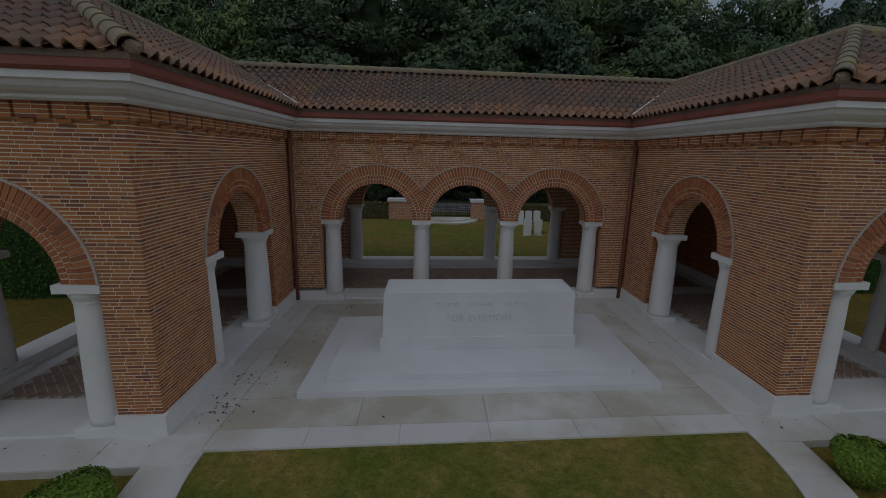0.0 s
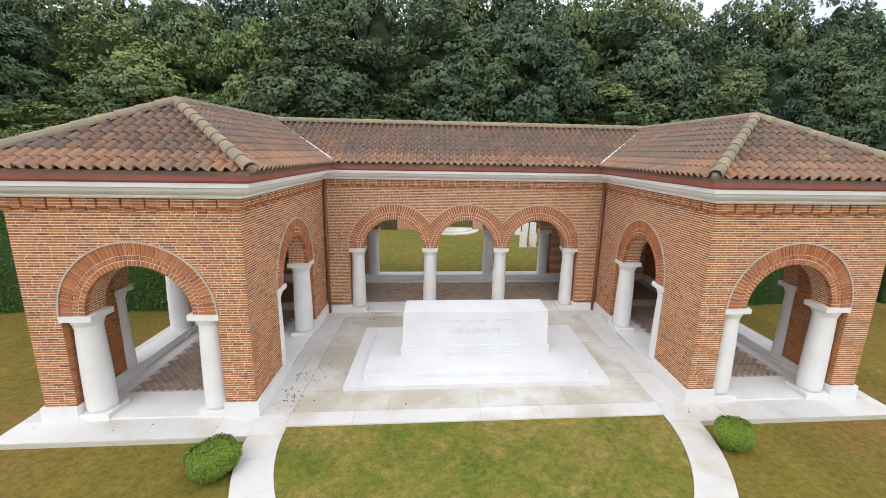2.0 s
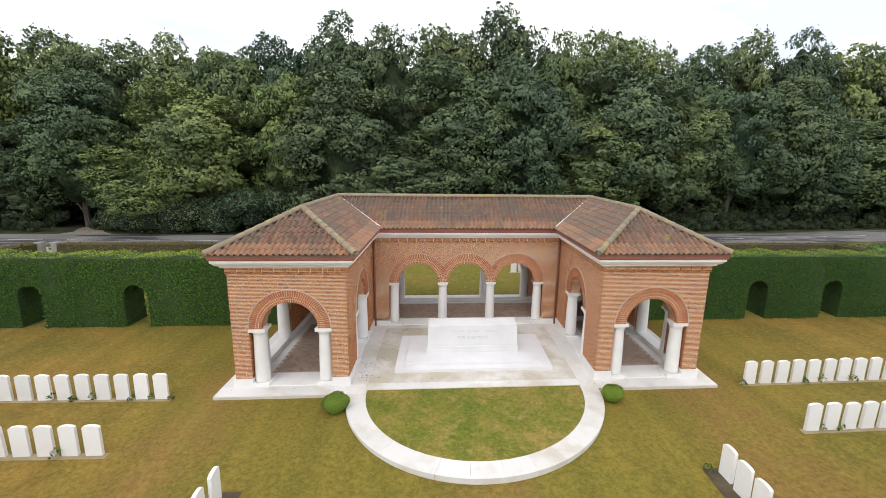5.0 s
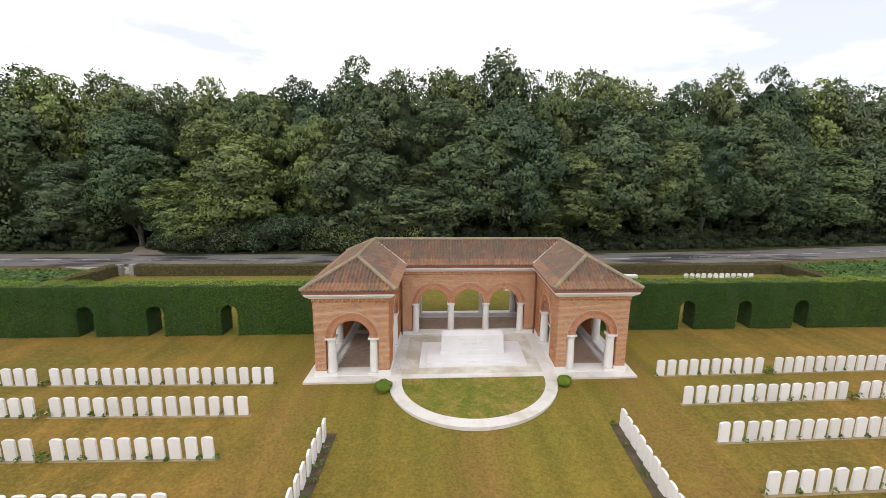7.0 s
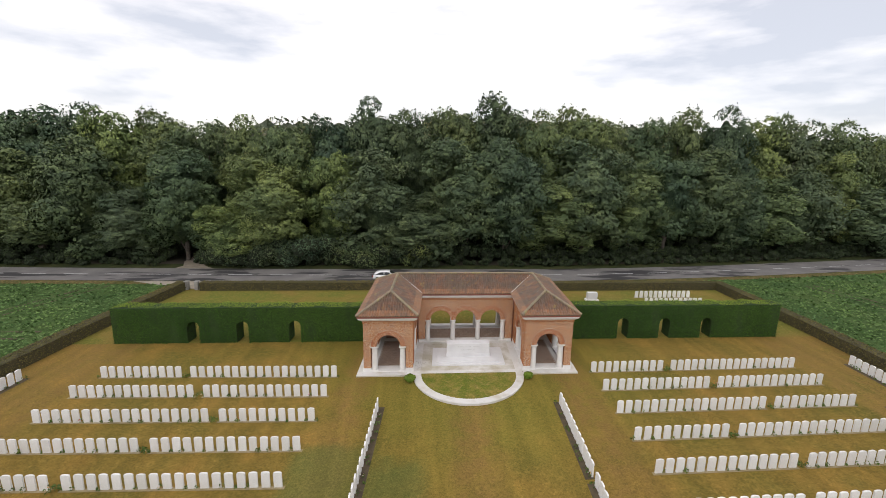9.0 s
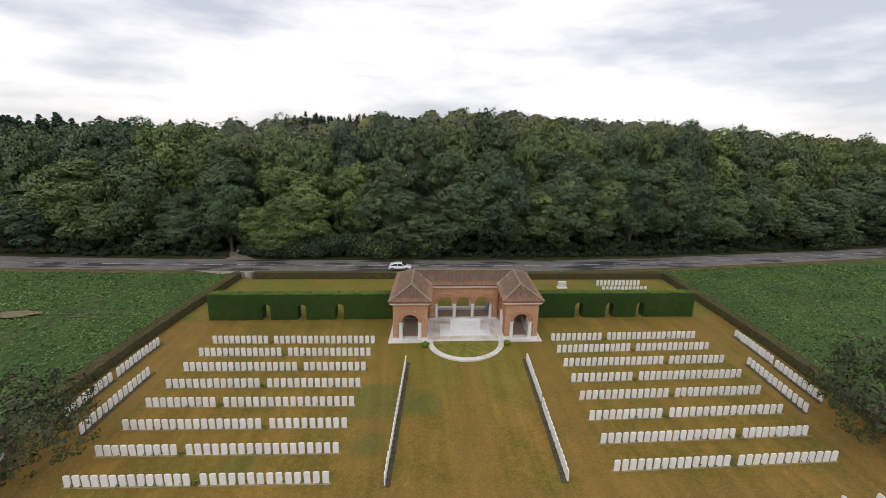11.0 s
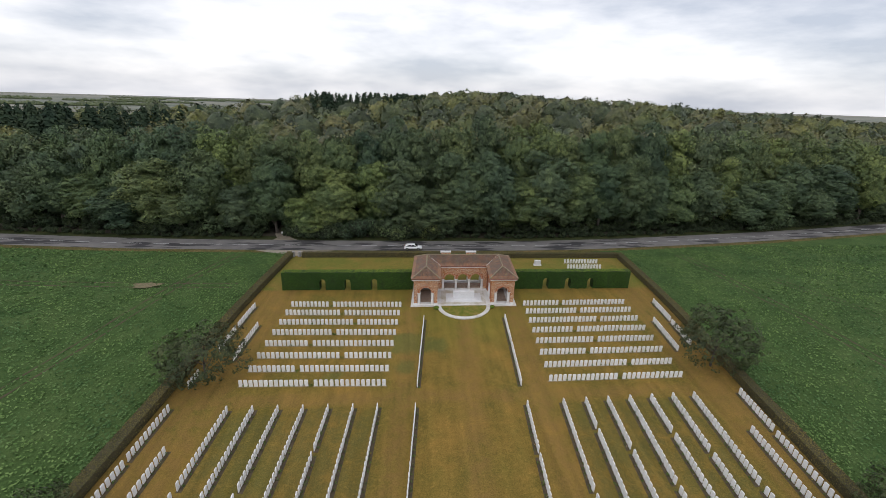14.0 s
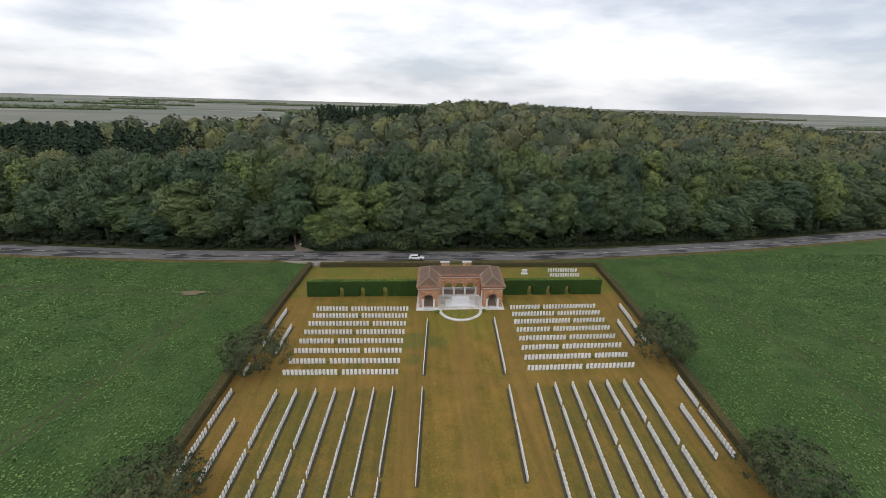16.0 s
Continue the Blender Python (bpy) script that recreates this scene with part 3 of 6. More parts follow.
def herringbone(x0, x1, y0, y1):
    L, W = 0.21, 0.105
    verts, faces = [], []
    c = math.cos(math.pi / 4)
    n = int((x1 - x0 + y1 - y0) / W) + 6
    for i in range(-n, n):
        for k in range(-n // 2, n // 2):
            for (p, q, w, h) in ((i * W + 2 * k * L, -i * W, L, W), (i * W + 2 * k * L + L - W + W, -i * W, W, L)):
                cx, cy = (p + w / 2), (q + h / 2)
                X, Y = x0 + (cx - cy) * c, y0 + (cx + cy) * c
                if not (x0 + 0.08 < X < x1 - 0.08 and y0 + 0.08 < Y < y1 - 0.08):
                    continue
                b = len(verts)
                for zz in (0.13, 0.143):
                    for dx, dy in ((-1, -1), (1, -1), (1, 1), (-1, 1)):
                        ex, ey = dx * (w / 2 - 0.006), dy * (h / 2 - 0.006)
                        verts.append((X + (ex - ey) * c, Y + (ex + ey) * c, zz))
                faces += [tuple(b + t for t in f) for f in BRICK_Q]
    return verts, faces


m_floor = pieces("floor_brick", [(0.33, 0.235, 0.18), (0.40, 0.29, 0.22), (0.28, 0.20, 0.155)])
V, F = [], []
for x0, x1, y0, y1 in ((-XO + 0.75, -XI - 0.75, 0.8, YB + 0.2), (XI + 0.75, XO - 0.75, 0.8, YB + 0.2), (-XO + 0.75, XO - 0.75, YB + 0.7, YR - 0.65)):
    v, f = herringbone(x0, x1, y0, y1)
    F += [tuple(i + len(V) for i in q) for q in f]
    V += v
    box_bm = boxed(x0, x1, y0, y1, 0.1, 0.137)
    part("floor_bed", box_bm, m_joint, shelter)
raw("herringbone_floor", V, F, m_floor, shelter, "red brick floor laid herringbone", "stuff")
bm = bmesh.new()
for s in (-1, 1):
    a, b = sorted((s * (XI + 0.1), s * (XO - 0.1)))
    box(bm, a, b, 0.1, YB + 0.1, 3.6, 3.7)
box(bm, -XO + 0.1, XO - 0.1, YB + 0.1, YR - 0.1, 3.6, 3.7)
part("loggia_ceiling", bm, m_ceiling, shelter, "unseen loggia ceiling, made pale to bounce light")

# ---- cornice, gutter, roof ----
PLAN = [(-XO, 0), (-XI, 0), (-XI, YB), (XI, YB), (XI, 0), (XO, 0), (XO, YR), (-XO, YR)]


def offset_plan(d):
    out = []
    for i, p in enumerate(PLAN):
        a, b = PLAN[i - 1], PLAN[(i + 1) % len(PLAN)]
        n = [0.0, 0.0]
        for q, r in ((a, p), (p, b)):
            l = math.hypot(r[0] - q[0], r[1] - q[1])
            n[0] += (r[1] - q[1]) / l
            n[1] -= (r[0] - q[0]) / l
        out.append((p[0] + d * n[0], p[1] + d * n[1]))
    return out


def moulding(profile):
    bm = bmesh.new()
    rings = [[bm.verts.new((x, y, z)) for x, y in offset_plan(d)] for d, z in profile]
    n = len(PLAN)
    for a, b in zip(rings, rings[1:]):
        for i in range(n):
            bm.faces.new((a[i], a[(i + 1) % n], b[(i + 1) % n], b[i]))
    return bm


part("cornice", moulding([(-0.02, 3.93), (0.10, 3.93), (0.13, 3.955), (0.13, 3.985), (0.19, 4.01), (0.24, 4.05), (0.265, 4.10), (0.30, 4.115), (0.30, 4.185), (0.0, 4.19)]), m_paint, shelter, "white painted cornice")
part("gutter", moulding([(0.20, 4.17), (0.315, 4.187), (0.345, 4.22), (0.355, 4.335), (0.335, 4.345), (0.30, 4.24), (0.10, 4.24)]), m_fascia, shelter, "dark red painted gutter board")


def dentils(at, u0, u1, pitch=0.355):
    """Projecting panels of four courses under the cornice, parted by narrow slots, each with a tooth below."""
    n = max(1, round((u1 - u0) / pitch))
    for i in range(n):
        a, b = u0 + (u1 - u0) * i / n + 0.018, u0 + (u1 - u0) * (i + 1) / n - 0.018
        bm = bmesh.new()

        def slab(p, q, z0, z1, d, slot):
            vs = [bm.verts.new(at(u, e, z)) for e in (0.01, -d) for u, z in ((p, z0), (q, z0), (q, z1), (p, z1))]
            for f in BRICK_Q + ((3, 2, 1, 0),):
                bm.faces.new([vs[j] for j in f]).material_index = slot

        slab(a + 0.003, b - 0.003, 3.768, 3.945, 0.044, 1)
        for k in range(4):
            z0 = 3.766 + 0.045 * k
            cut = a + (b - a) * random.choice((0.36, 0.5, 0.62))
            for p, q in ((a, cut - 0.005), (cut + 0.005, b)):
                slab(p, q, z0, z0 + 0.035, 0.05 + random.uniform(-0.002, 0.002), 0)
        slab(b - (b - a) * 0.48, b, 3.722, 3.760, 0.034, 0)
        bmesh.ops.recalc_face_normals(bm, faces=bm.faces)
        part("brick_dentil", bm, (m_brick, m_mortar), shelter)


for s in (-1, 1):
    dentils(lambda u, d, z, s=s: (s * u, d, z), XI - 0.05, XO + 0.05)
    dentils(lambda u, d, z, s=s: (s * (XI + d), u, z), 0.0, YB)
    dentils(lambda u, d, z, s=s: (s * (XO - d), u, z), 0.0, YR)
dentils(lambda u, d, z: (u, YB + d, z), -XI, XI)

OV, EAVE, RIDGE = 0.36, 4.36, 5.46
HALF = (XO - XI) / 2 + OV
YM = (YB + YR) / 2
AP = HALF - OV                     # apex and ridge lines lie this far inside the eaves


def roof_slope(points, flip=False):
    bm = bmesh.new()
    top = [bm.verts.new(p) for p in points]
    bot = [bm.verts.new((p[0], p[1], p[2] - 0.06)) for p in points]
    bm.faces.new(top)
    bm.faces.new(bot[::-1])
    for i in range(len(top)):
        bm.faces.new((top[i], bot[i], bot[(i + 1) % len(top)], top[(i + 1) % len(top)]))
    bmesh.ops.recalc_face_normals(bm, faces=bm.faces)
    return part("roof_slope", bm, m_tile, shelter)


def tile_slope(points, wide=0.178, long=0.27, singles=False):
    """Curved clay tiles on a slope; the first two points are its eave."""
    P = [Vector(p) for p in points]
    slope = roof_slope(points)
    e = (P[1] - P[0]).normalized()
    nrm = e.cross(P[2] - P[0]).normalized()
    if nrm.z < 0:
        nrm = -nrm
    up = nrm.cross(e).normalized()
    if up.z < 0:
        up = -up
    poly = [((p - P[0]).dot(e), (p - P[0]).dot(up)) for p in P]

    def inside(a, b):
        hit = False
        for (x0, y0), (x1, y1) in zip(poly, poly[1:] + poly[:1]):
            if (y0 > b) != (y1 > b) and a < x0 + (b - y0) * (x1 - x0) / (y1 - y0):
                hit = not hit
        return hit

    lo, hi = min(p[0] for p in poly), max(p[0] for p in poly)
    top = max(p[1] for p in poly)
    verts, faces, alone = [], [], []
    prof = ((0.0, 0.012), (0.16, 0.0), (0.36, 0.004), (0.52, 0.046), (0.72, 0.076), (0.92, 0.052), (1.04, 0.008))
    for j in range(int(top / long) + 1):
        for i in range(int((hi - lo) / wide) + 1):
            a, b = lo + i * wide, j * long
            if not inside(a + wide * 0.5, min(b + long * 0.5, top - 0.02)):
                continue
            lift, sw = 0.026 + random.uniform(0, 0.008), random.uniform(-0.003, 0.003)
            k = []
            for bb, hh in ((b - 0.035, lift), (b + long + 0.005, 0.006)):
                for f, h in prof:
                    q = P[0] + e * (a + f * wide + sw) + up * (bb + random.uniform(-0.003, 0.003)) + nrm * (h + hh)
                    k.append(tuple(q))
            for f, h in prof:
                k.append(tuple(P[0] + e * (a + f * wide + sw) + up * (b - 0.033) + nrm * (h + lift - 0.022)))
            n = len(prof)
            fs = [(t, t + 1, n + t + 1, n + t) for t in range(n - 1)] + [(2 * n + t, 2 * n + t + 1, t + 1, t) for t in range(n - 1)]
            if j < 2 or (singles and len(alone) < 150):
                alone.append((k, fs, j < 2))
            else:
                faces += [tuple(len(verts) + t for t in f) for f in fs]
                verts += k
    if verts:
        raw("tiles", verts, faces, m_tile, slope, kind="stuff", smooth=False)
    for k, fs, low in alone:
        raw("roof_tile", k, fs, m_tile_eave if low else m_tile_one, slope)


for s in (-1, 1):
    xe_i, xe_o, ye, yi, yo = s * (XI - OV), s * (XO + OV), -OV, YB - OV, YR + OV
    apex, back = (s * XC, ye + HALF, RIDGE), (s * XC, YM, RIDGE)
    tile_slope([(xe_i, ye, EAVE), (xe_o, ye, EAVE), apex], singles=True)
    tile_slope([(xe_i, ye, EAVE), (xe_i, yi, EAVE), back, apex])
    tile_slope([(xe_o, ye, EAVE), (xe_o, yo, EAVE), back, apex])
tile_slope([(-XI + OV, YB - OV, EAVE), (XI - OV, YB - OV, EAVE), (XC, YM, RIDGE), (-XC, YM, RIDGE)])
tile_slope([(-XO - OV, YR + OV, EAVE), (XO + OV, YR + OV, EAVE), (XC, YM, RIDGE), (-XC, YM, RIDGE)])


def ridge_line(a, b, r=0.10, step=0.33):
    """Half-round cover tiles along a ridge or hip."""
    a, b = Vector(a), Vector(b)
    d = (b - a)
    n = max(1, round(d.length / step))
    t = d.normalized()
    side = t.cross(Vector((0, 0, 1))).normalized()
    upv = side.cross(t).normalized()
    for i in range(n):
        p0, p1 = a + d * (i / n) - t * 0.02, a + d * ((i + 1) / n) + t * 0.02
        verts = []
        for p, rr in ((p0, r * 1.12), (p1, r * 0.95)):
            for q in (rr, rr - 0.018):
                for k in range(9):
                    ang = math.pi * (k / 8) * 1.1 - 0.05 * math.pi
                    verts.append(tuple(p + side * (q * math.cos(ang)) + upv * (q * math.sin(ang) + 0.02)))
        faces = []
        for k in range(8):
            faces += [(k, k + 1, 18 + k + 1, 18 + k), (9 + k + 1, 9 + k, 27 + k, 27 + k + 1), (k + 1, k, 9 + k, 9 + k + 1), (18 + k, 18 + k + 1, 27 + k + 1, 27 + k)]
        raw("ridge_tile", verts, faces, m_hip, shelter, smooth=False)


for s in (-1, 1):
    apex, back = (s * XC, -OV + HALF, RIDGE + 0.03), (s * XC, YM, RIDGE + 0.03)
    ridge_line((s * (XI - OV), -OV, EAVE + 0.03), apex)
    ridge_line((s * (XO + OV), -OV, EAVE + 0.03), apex)
    ridge_line(apex, back)
    ridge_line((s * (XO + OV), YR + OV, EAVE + 0.03), back)
    # pale lead valley and downpipe in the court corners
    a, b = Vector((s * (XI - OV), YB - OV, EAVE + 0.125)), Vector((s * XC, YM, RIDGE + 0.075))
    wv = Vector((0.011, -0.011 * s, 0))
    raw("valley_lead", [tuple(a - wv), tuple(a + wv), tuple(b + wv), tuple(b - wv), *[tuple(p - Vector((0, 0, 0.05))) for p in (a - wv, a + wv, b + wv, b - wv)]],
        [(0, 1, 2, 3), (7, 6, 5, 4), (0, 4, 5, 1), (1, 5, 6, 2), (2, 6, 7, 3), (3, 7, 4, 0)], m_paint, shelter, "pale lead valley")
    part("downpipe", lathe([(0.045, 0.12), (0.045, 3.95)], s * (XI - 0.075), YB - 0.075, 14), m_pipe, shelter, "dark red downpipe", smooth=True)
ridge_line((-XC, YM, RIDGE + 0.03), (XC, YM, RIDGE + 0.03))

# ---- the altar-like remembrance stone ----
stone = thing("remembrance_stone", (0, 2.4, 0.1), "white stone altar block on broad shallow steps", "memorial stone")
part("lower_step", boxed(-2.64, 2.76, 0.70, 3.56, 0.085, 0.20, bevel=0.008), m_white, stone)
part("upper_step", boxed(-2.30, 2.40, 0.97, 3.28, 0.199, 0.30, bevel=0.008), m_white, stone)
part("base_course", boxed(-1.61, 1.73, 1.76, 2.66, 0.299, 0.52, bevel=0.008), m_white, stone)
bm = boxed(-1.57, 1.69, 1.80, 2.62, 0.519, 1.28, bevel=0.0)
for v in bm.verts:
    if v.co.z > 1:
        v.co.x += 0.025 if v.co.x < 0 else -0.025
        v.co.y += 0.02 if v.co.y < 2.2 else -0.02
block = part("block", bm, m_white, stone)


def lettering(text, x, y, z, size, parent, rx=90):
    cu = bpy.data.curves.new("letters", "FONT")
    cu.body, cu.size, cu.extrude, cu.align_x = text, size, 0.002, "CENTER"
    tmp = bpy.data.objects.new("letters", cu)
    me = bpy.data.meshes.new_from_object(tmp)
    bpy.data.objects.remove(tmp)
    me.transform(Matrix.Translation(sk(x, y, z) - WLOC[parent.name]) @ Matrix.Rotation(radians(rx), 4, "X"))
    return link_mesh("lettering", me, m_letter, parent, "lettering in grey that stands for the shade of cut letters", "", False, WLOC[parent.name])


for word, x, z in (("THEIR", -0.56, 1.0), ("NAME", 0.02, 1.0), ("LIVETH", 0.62, 1.0), ("FOR", -0.42, 0.79), ("EVERMORE", 0.17, 0.79)):
    lettering(word, x + 0.06, 1.816 - 0.026 * (1.0 - z) / 0.76, z, 0.155, block)
# ---- foliage helpers ----
def leaves(name, colours, low, high):
    """Leaf cards: colour by leaf and by plant."""
    mt, nt, b = material(name)
    isl = nt.nodes.new("ShaderNodeNewGeometry").outputs["Random Per Island"]
    col = ramp(nt, isl, [(i / (len(colours) - 1), c) for i, c in enumerate(colours)])
    obj = nt.nodes.new("ShaderNodeObjectInfo").outputs["Random"]
    col = mix(nt, col, ramp(nt, obj, [(0.0, low), (0.5, (1, 1, 1)), (1.0, high)]), 1.0, "MULTIPLY")
    big = noise_tex(nt, 0.13, 2.0)
    col = mix(nt, col, ramp(nt, big, [(0.36, (0.75, 0.82, 0.85)), (0.64, (1.22, 1.16, 1.02))]), 1.0, "MULTIPLY")
    nt.links.new(col, b.inputs["Base Color"])
    b.inputs["Roughness"].default_value = 0.75
    b.inputs["Specular IOR Level"].default_value = 0.1
    return mt


def foliage(name, tints, mass=False, tuft=0.9, gloss=0.2, through_light=0.2):
    """Tree leaves: a tint for each tree, leaf-to-leaf change, light shining through thin leaves. mass: the leafy body behind the outer leaves."""
    mt, nt, b = material(name)
    if mass:
        isl = noise_tex(nt, 2.6, 6.0, 0.8)
        base = ramp(nt, isl, [(0.36, (0.42, 0.45, 0.42)), (0.5, (0.78, 0.80, 0.76)), (0.64, (1.15, 1.12, 1.05))])
        bump(nt, b, isl, 1.0, 0.5)
    else:
        isl = nt.nodes.new("ShaderNodeNewGeometry").outputs["Random Per Island"]
    base = base if mass else ramp(nt, isl, [(0.0, (0.70, 0.72, 0.70)), (0.5, (0.98, 0.98, 0.97)), (0.85, (1.18, 1.16, 1.10)), (1.0, (1.45, 1.40, 1.30))])
    if len(tints) > 1:
        obj = nt.nodes.new("ShaderNodeObjectInfo").outputs["Random"]
        tint = ramp(nt, obj, [(i / (len(tints) - 1), c) for i, c in enumerate(tints)])
        col = mix(nt, base, tint, 1.0, "MULTIPLY")
    else:
        col = mix(nt, base, tints[0], 1.0, "MULTIPLY")
    big = noise_tex(nt, 0.22, 3.0)
    col = mix(nt, col, ramp(nt, big, [(0.36, (0.80, 0.86, 0.90)), (0.64, (1.18, 1.14, 1.02))]), 1.0, "MULTIPLY")
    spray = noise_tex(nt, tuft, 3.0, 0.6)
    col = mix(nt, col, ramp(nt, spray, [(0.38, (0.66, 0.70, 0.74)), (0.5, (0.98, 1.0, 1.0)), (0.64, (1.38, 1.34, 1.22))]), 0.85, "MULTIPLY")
    nt.links.new(col, b.inputs["Base Color"])
    b.inputs["Roughness"].default_value = 0.55
    b.inputs["Specular IOR Level"].default_value = gloss
    thin = nt.nodes.new("ShaderNodeBsdfTranslucent")
    nt.links.new(col, thin.inputs["Color"])
    both = nt.nodes.new("ShaderNodeMixShader")
    both.inputs[0].default_value = through_light
    nt.links.new(b.outputs[0], both.inputs[1])
    nt.links.new(thin.outputs[0], both.inputs[2])
    nt.links.new(both.outputs[0], nt.nodes["Material Output"].inputs["Surface"])
    return mt


TINTS = [(0.097, 0.139, 0.075), (0.155, 0.195, 0.089), (0.087, 0.137, 0.084), (0.193, 0.240, 0.091), (0.121, 0.159, 0.084), (0.077, 0.122, 0.075), (0.153, 0.191, 0.108), (0.104, 0.154, 0.084), (0.177, 0.233, 0.089)]
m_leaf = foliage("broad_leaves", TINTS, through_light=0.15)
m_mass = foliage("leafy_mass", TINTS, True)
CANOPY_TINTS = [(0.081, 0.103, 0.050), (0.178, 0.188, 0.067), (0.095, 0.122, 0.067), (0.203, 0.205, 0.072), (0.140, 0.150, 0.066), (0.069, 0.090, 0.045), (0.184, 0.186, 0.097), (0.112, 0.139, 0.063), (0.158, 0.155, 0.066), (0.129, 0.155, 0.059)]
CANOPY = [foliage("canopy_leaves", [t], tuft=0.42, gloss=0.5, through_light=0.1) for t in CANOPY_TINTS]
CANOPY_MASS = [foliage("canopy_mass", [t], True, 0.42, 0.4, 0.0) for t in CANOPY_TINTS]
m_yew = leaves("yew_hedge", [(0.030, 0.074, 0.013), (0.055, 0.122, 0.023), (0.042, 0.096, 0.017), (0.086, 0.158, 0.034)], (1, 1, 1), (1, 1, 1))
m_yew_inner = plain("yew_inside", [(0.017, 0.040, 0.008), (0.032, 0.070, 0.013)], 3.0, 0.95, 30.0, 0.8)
# Lighter yew leaves: sky light on the hedge top is put into colour.
m_yew_lit_top = leaves("yew_lit_top", [(0.13, 0.205, 0.030), (0.19, 0.265, 0.042), (0.15, 0.23, 0.035), (0.24, 0.30, 0.06)], (1, 1, 1), (1, 1, 1))
m_low_hedge = leaves("low_hedge", [(0.10, 0.095, 0.034), (0.15, 0.128, 0.052), (0.12, 0.112, 0.04), (0.18, 0.148, 0.065)], (1, 1, 1), (1, 1, 1))
m_box = leaves("box_shrub", [(0.10, 0.165, 0.026), (0.22, 0.31, 0.05), (0.15, 0.235, 0.036)], (1, 1, 1), (1, 1, 1))
m_airy = foliage("small_tree_leaves", [(0.086, 0.106, 0.054)])
m_crop = leaves("crop_leaves", [(0.044, 0.092, 0.028), (0.088, 0.162, 0.052), (0.152, 0.24, 0.088), (0.064, 0.124, 0.039)], (1, 1, 1), (1, 1, 1))
# Near-black insides of the bushes: shade between leaves put into the colour.
m_core_shade = plain("inner_foliage_shade", [(0.012, 0.020, 0.008), (0.022, 0.034, 0.012)], 0.8, 0.95, 3.0, 0.8)
# Darker copy of the broad leaves: shade under the trees put into colour.
m_under_shade = foliage("shaded_undergrowth_leaves", [(0.050, 0.072, 0.034)])
m_fir = leaves("conifer_needles", [(0.026, 0.046, 0.030), (0.036, 0.058, 0.036), (0.046, 0.068, 0.042)], (1, 1, 1), (1, 1, 1))


def cards(rng, centres, normals, size, jitter=0.6, fold=0.0):
    """Leaf-shaped quads at the given places, turned about their normals. Arrays of verts and faces."""
    n = len(centres)
    nn = normals + rng.normal(0, jitter, (n, 3))
    nn /= np.linalg.norm(nn, axis=1, keepdims=True) + 1e-9
    t = np.cross(nn, rng.normal(0, 1, (n, 3)))
    t /= np.linalg.norm(t, axis=1, keepdims=True) + 1e-9
    s = np.cross(nn, t)
    l = (size * rng.uniform(0.6, 1.3, n))[:, None]
    w = l * rng.uniform(0.45, 0.75, n)[:, None]
    v = np.stack([centres - t * l, centres + s * w + t * l * 0.1, centres + t * l, centres - s * w + t * l * 0.15], 1).reshape(-1, 3)
    return v, np.arange(4 * n).reshape(-1, 4)[:, ::-1]


def mesh_of(name, verts, faces, mats, slots=None):
    me = bpy.data.meshes.new(name)
    me.from_pydata(np.asarray(verts).tolist(), [], [tuple(f) for f in np.asarray(faces).tolist()] if not isinstance(faces, list) else faces)
    for mt in mats:
        me.materials.append(mt)
    if slots is not None:
        me.polygons.foreach_set("material_index", slots)
    me.update()
    return me


def lump(rng, centre, radii, seg=10, rings=6):
    """An uneven ellipsoid for the dark inside of a crown."""
    vs, fs = [], []
    for j in range(rings + 1):
        a = math.pi * j / rings
        for i in range(seg):
            b = 2 * math.pi * i / seg
            k = rng.uniform(0.82, 1.1)
            vs.append((centre[0] + k * radii[0] * math.sin(a) * math.cos(b), centre[1] + k * radii[1] * math.sin(a) * math.sin(b), centre[2] + k * radii[2] * math.cos(a)))
    for j in range(rings):
        for i in range(seg):
            fs.append((j * seg + i, (j + 1) * seg + i, (j + 1) * seg + (i + 1) % seg, j * seg + (i + 1) % seg))
    return vs, fs


def shell(rng, n, low=-0.35):
    d = rng.normal(0, 1, (n * 3, 3))
    d /= np.linalg.norm(d, axis=1, keepdims=True)
    d = d[d[:, 2] > low]
    return d[:n]


# mortar plugs that close the hips at the eaves
for s in (-1, 1):
    for x in (s * (XI - OV), s * (XO + OV)):
        v, f = lump(np.random.default_rng(5), (x - 0.02 * (1 if x > s * XC else -1) * s, -OV + 0.02, EAVE + 0.05), (0.085, 0.06, 0.07), 10, 6)
        raw("hip_plug", v, f, m_hip, shelter, "mortar plug at the end of the hip")

# ---- hedges ----
def clad(rng, x0, x1, y0, y1, z0, z1, per, skip=None, ground=None):
    """Points and normals over the faces of a block of hedge."""
    pts, nrm = [], []
    for axis, at, sgn in ((1, y0, -1), (1, y1, 1), (0, x0, -1), (0, x1, 1), (2, z1, 1)):
        dims = [(x0, x1), (y0, y1), (z0, z1)]
        o = [i for i in range(3) if i != axis]
        area = (dims[o[0]][1] - dims[o[0]][0]) * (dims[o[1]][1] - dims[o[1]][0])
        n = int(area * per)
        p = np.zeros((n, 3))
        p[:, axis] = at + rng.normal(0, 0.025, n)
        for i in o:
            p[:, i] = rng.uniform(dims[i][0], dims[i][1], n)
        q = np.zeros((n, 3))
        q[:, axis] = sgn
        pts.append(p)
        nrm.append(q)
    p, q = np.concatenate(pts), np.concatenate(nrm)
    if skip is not None:
        keep = ~skip(p)
        p, q = p[keep], q[keep]
    return p, q


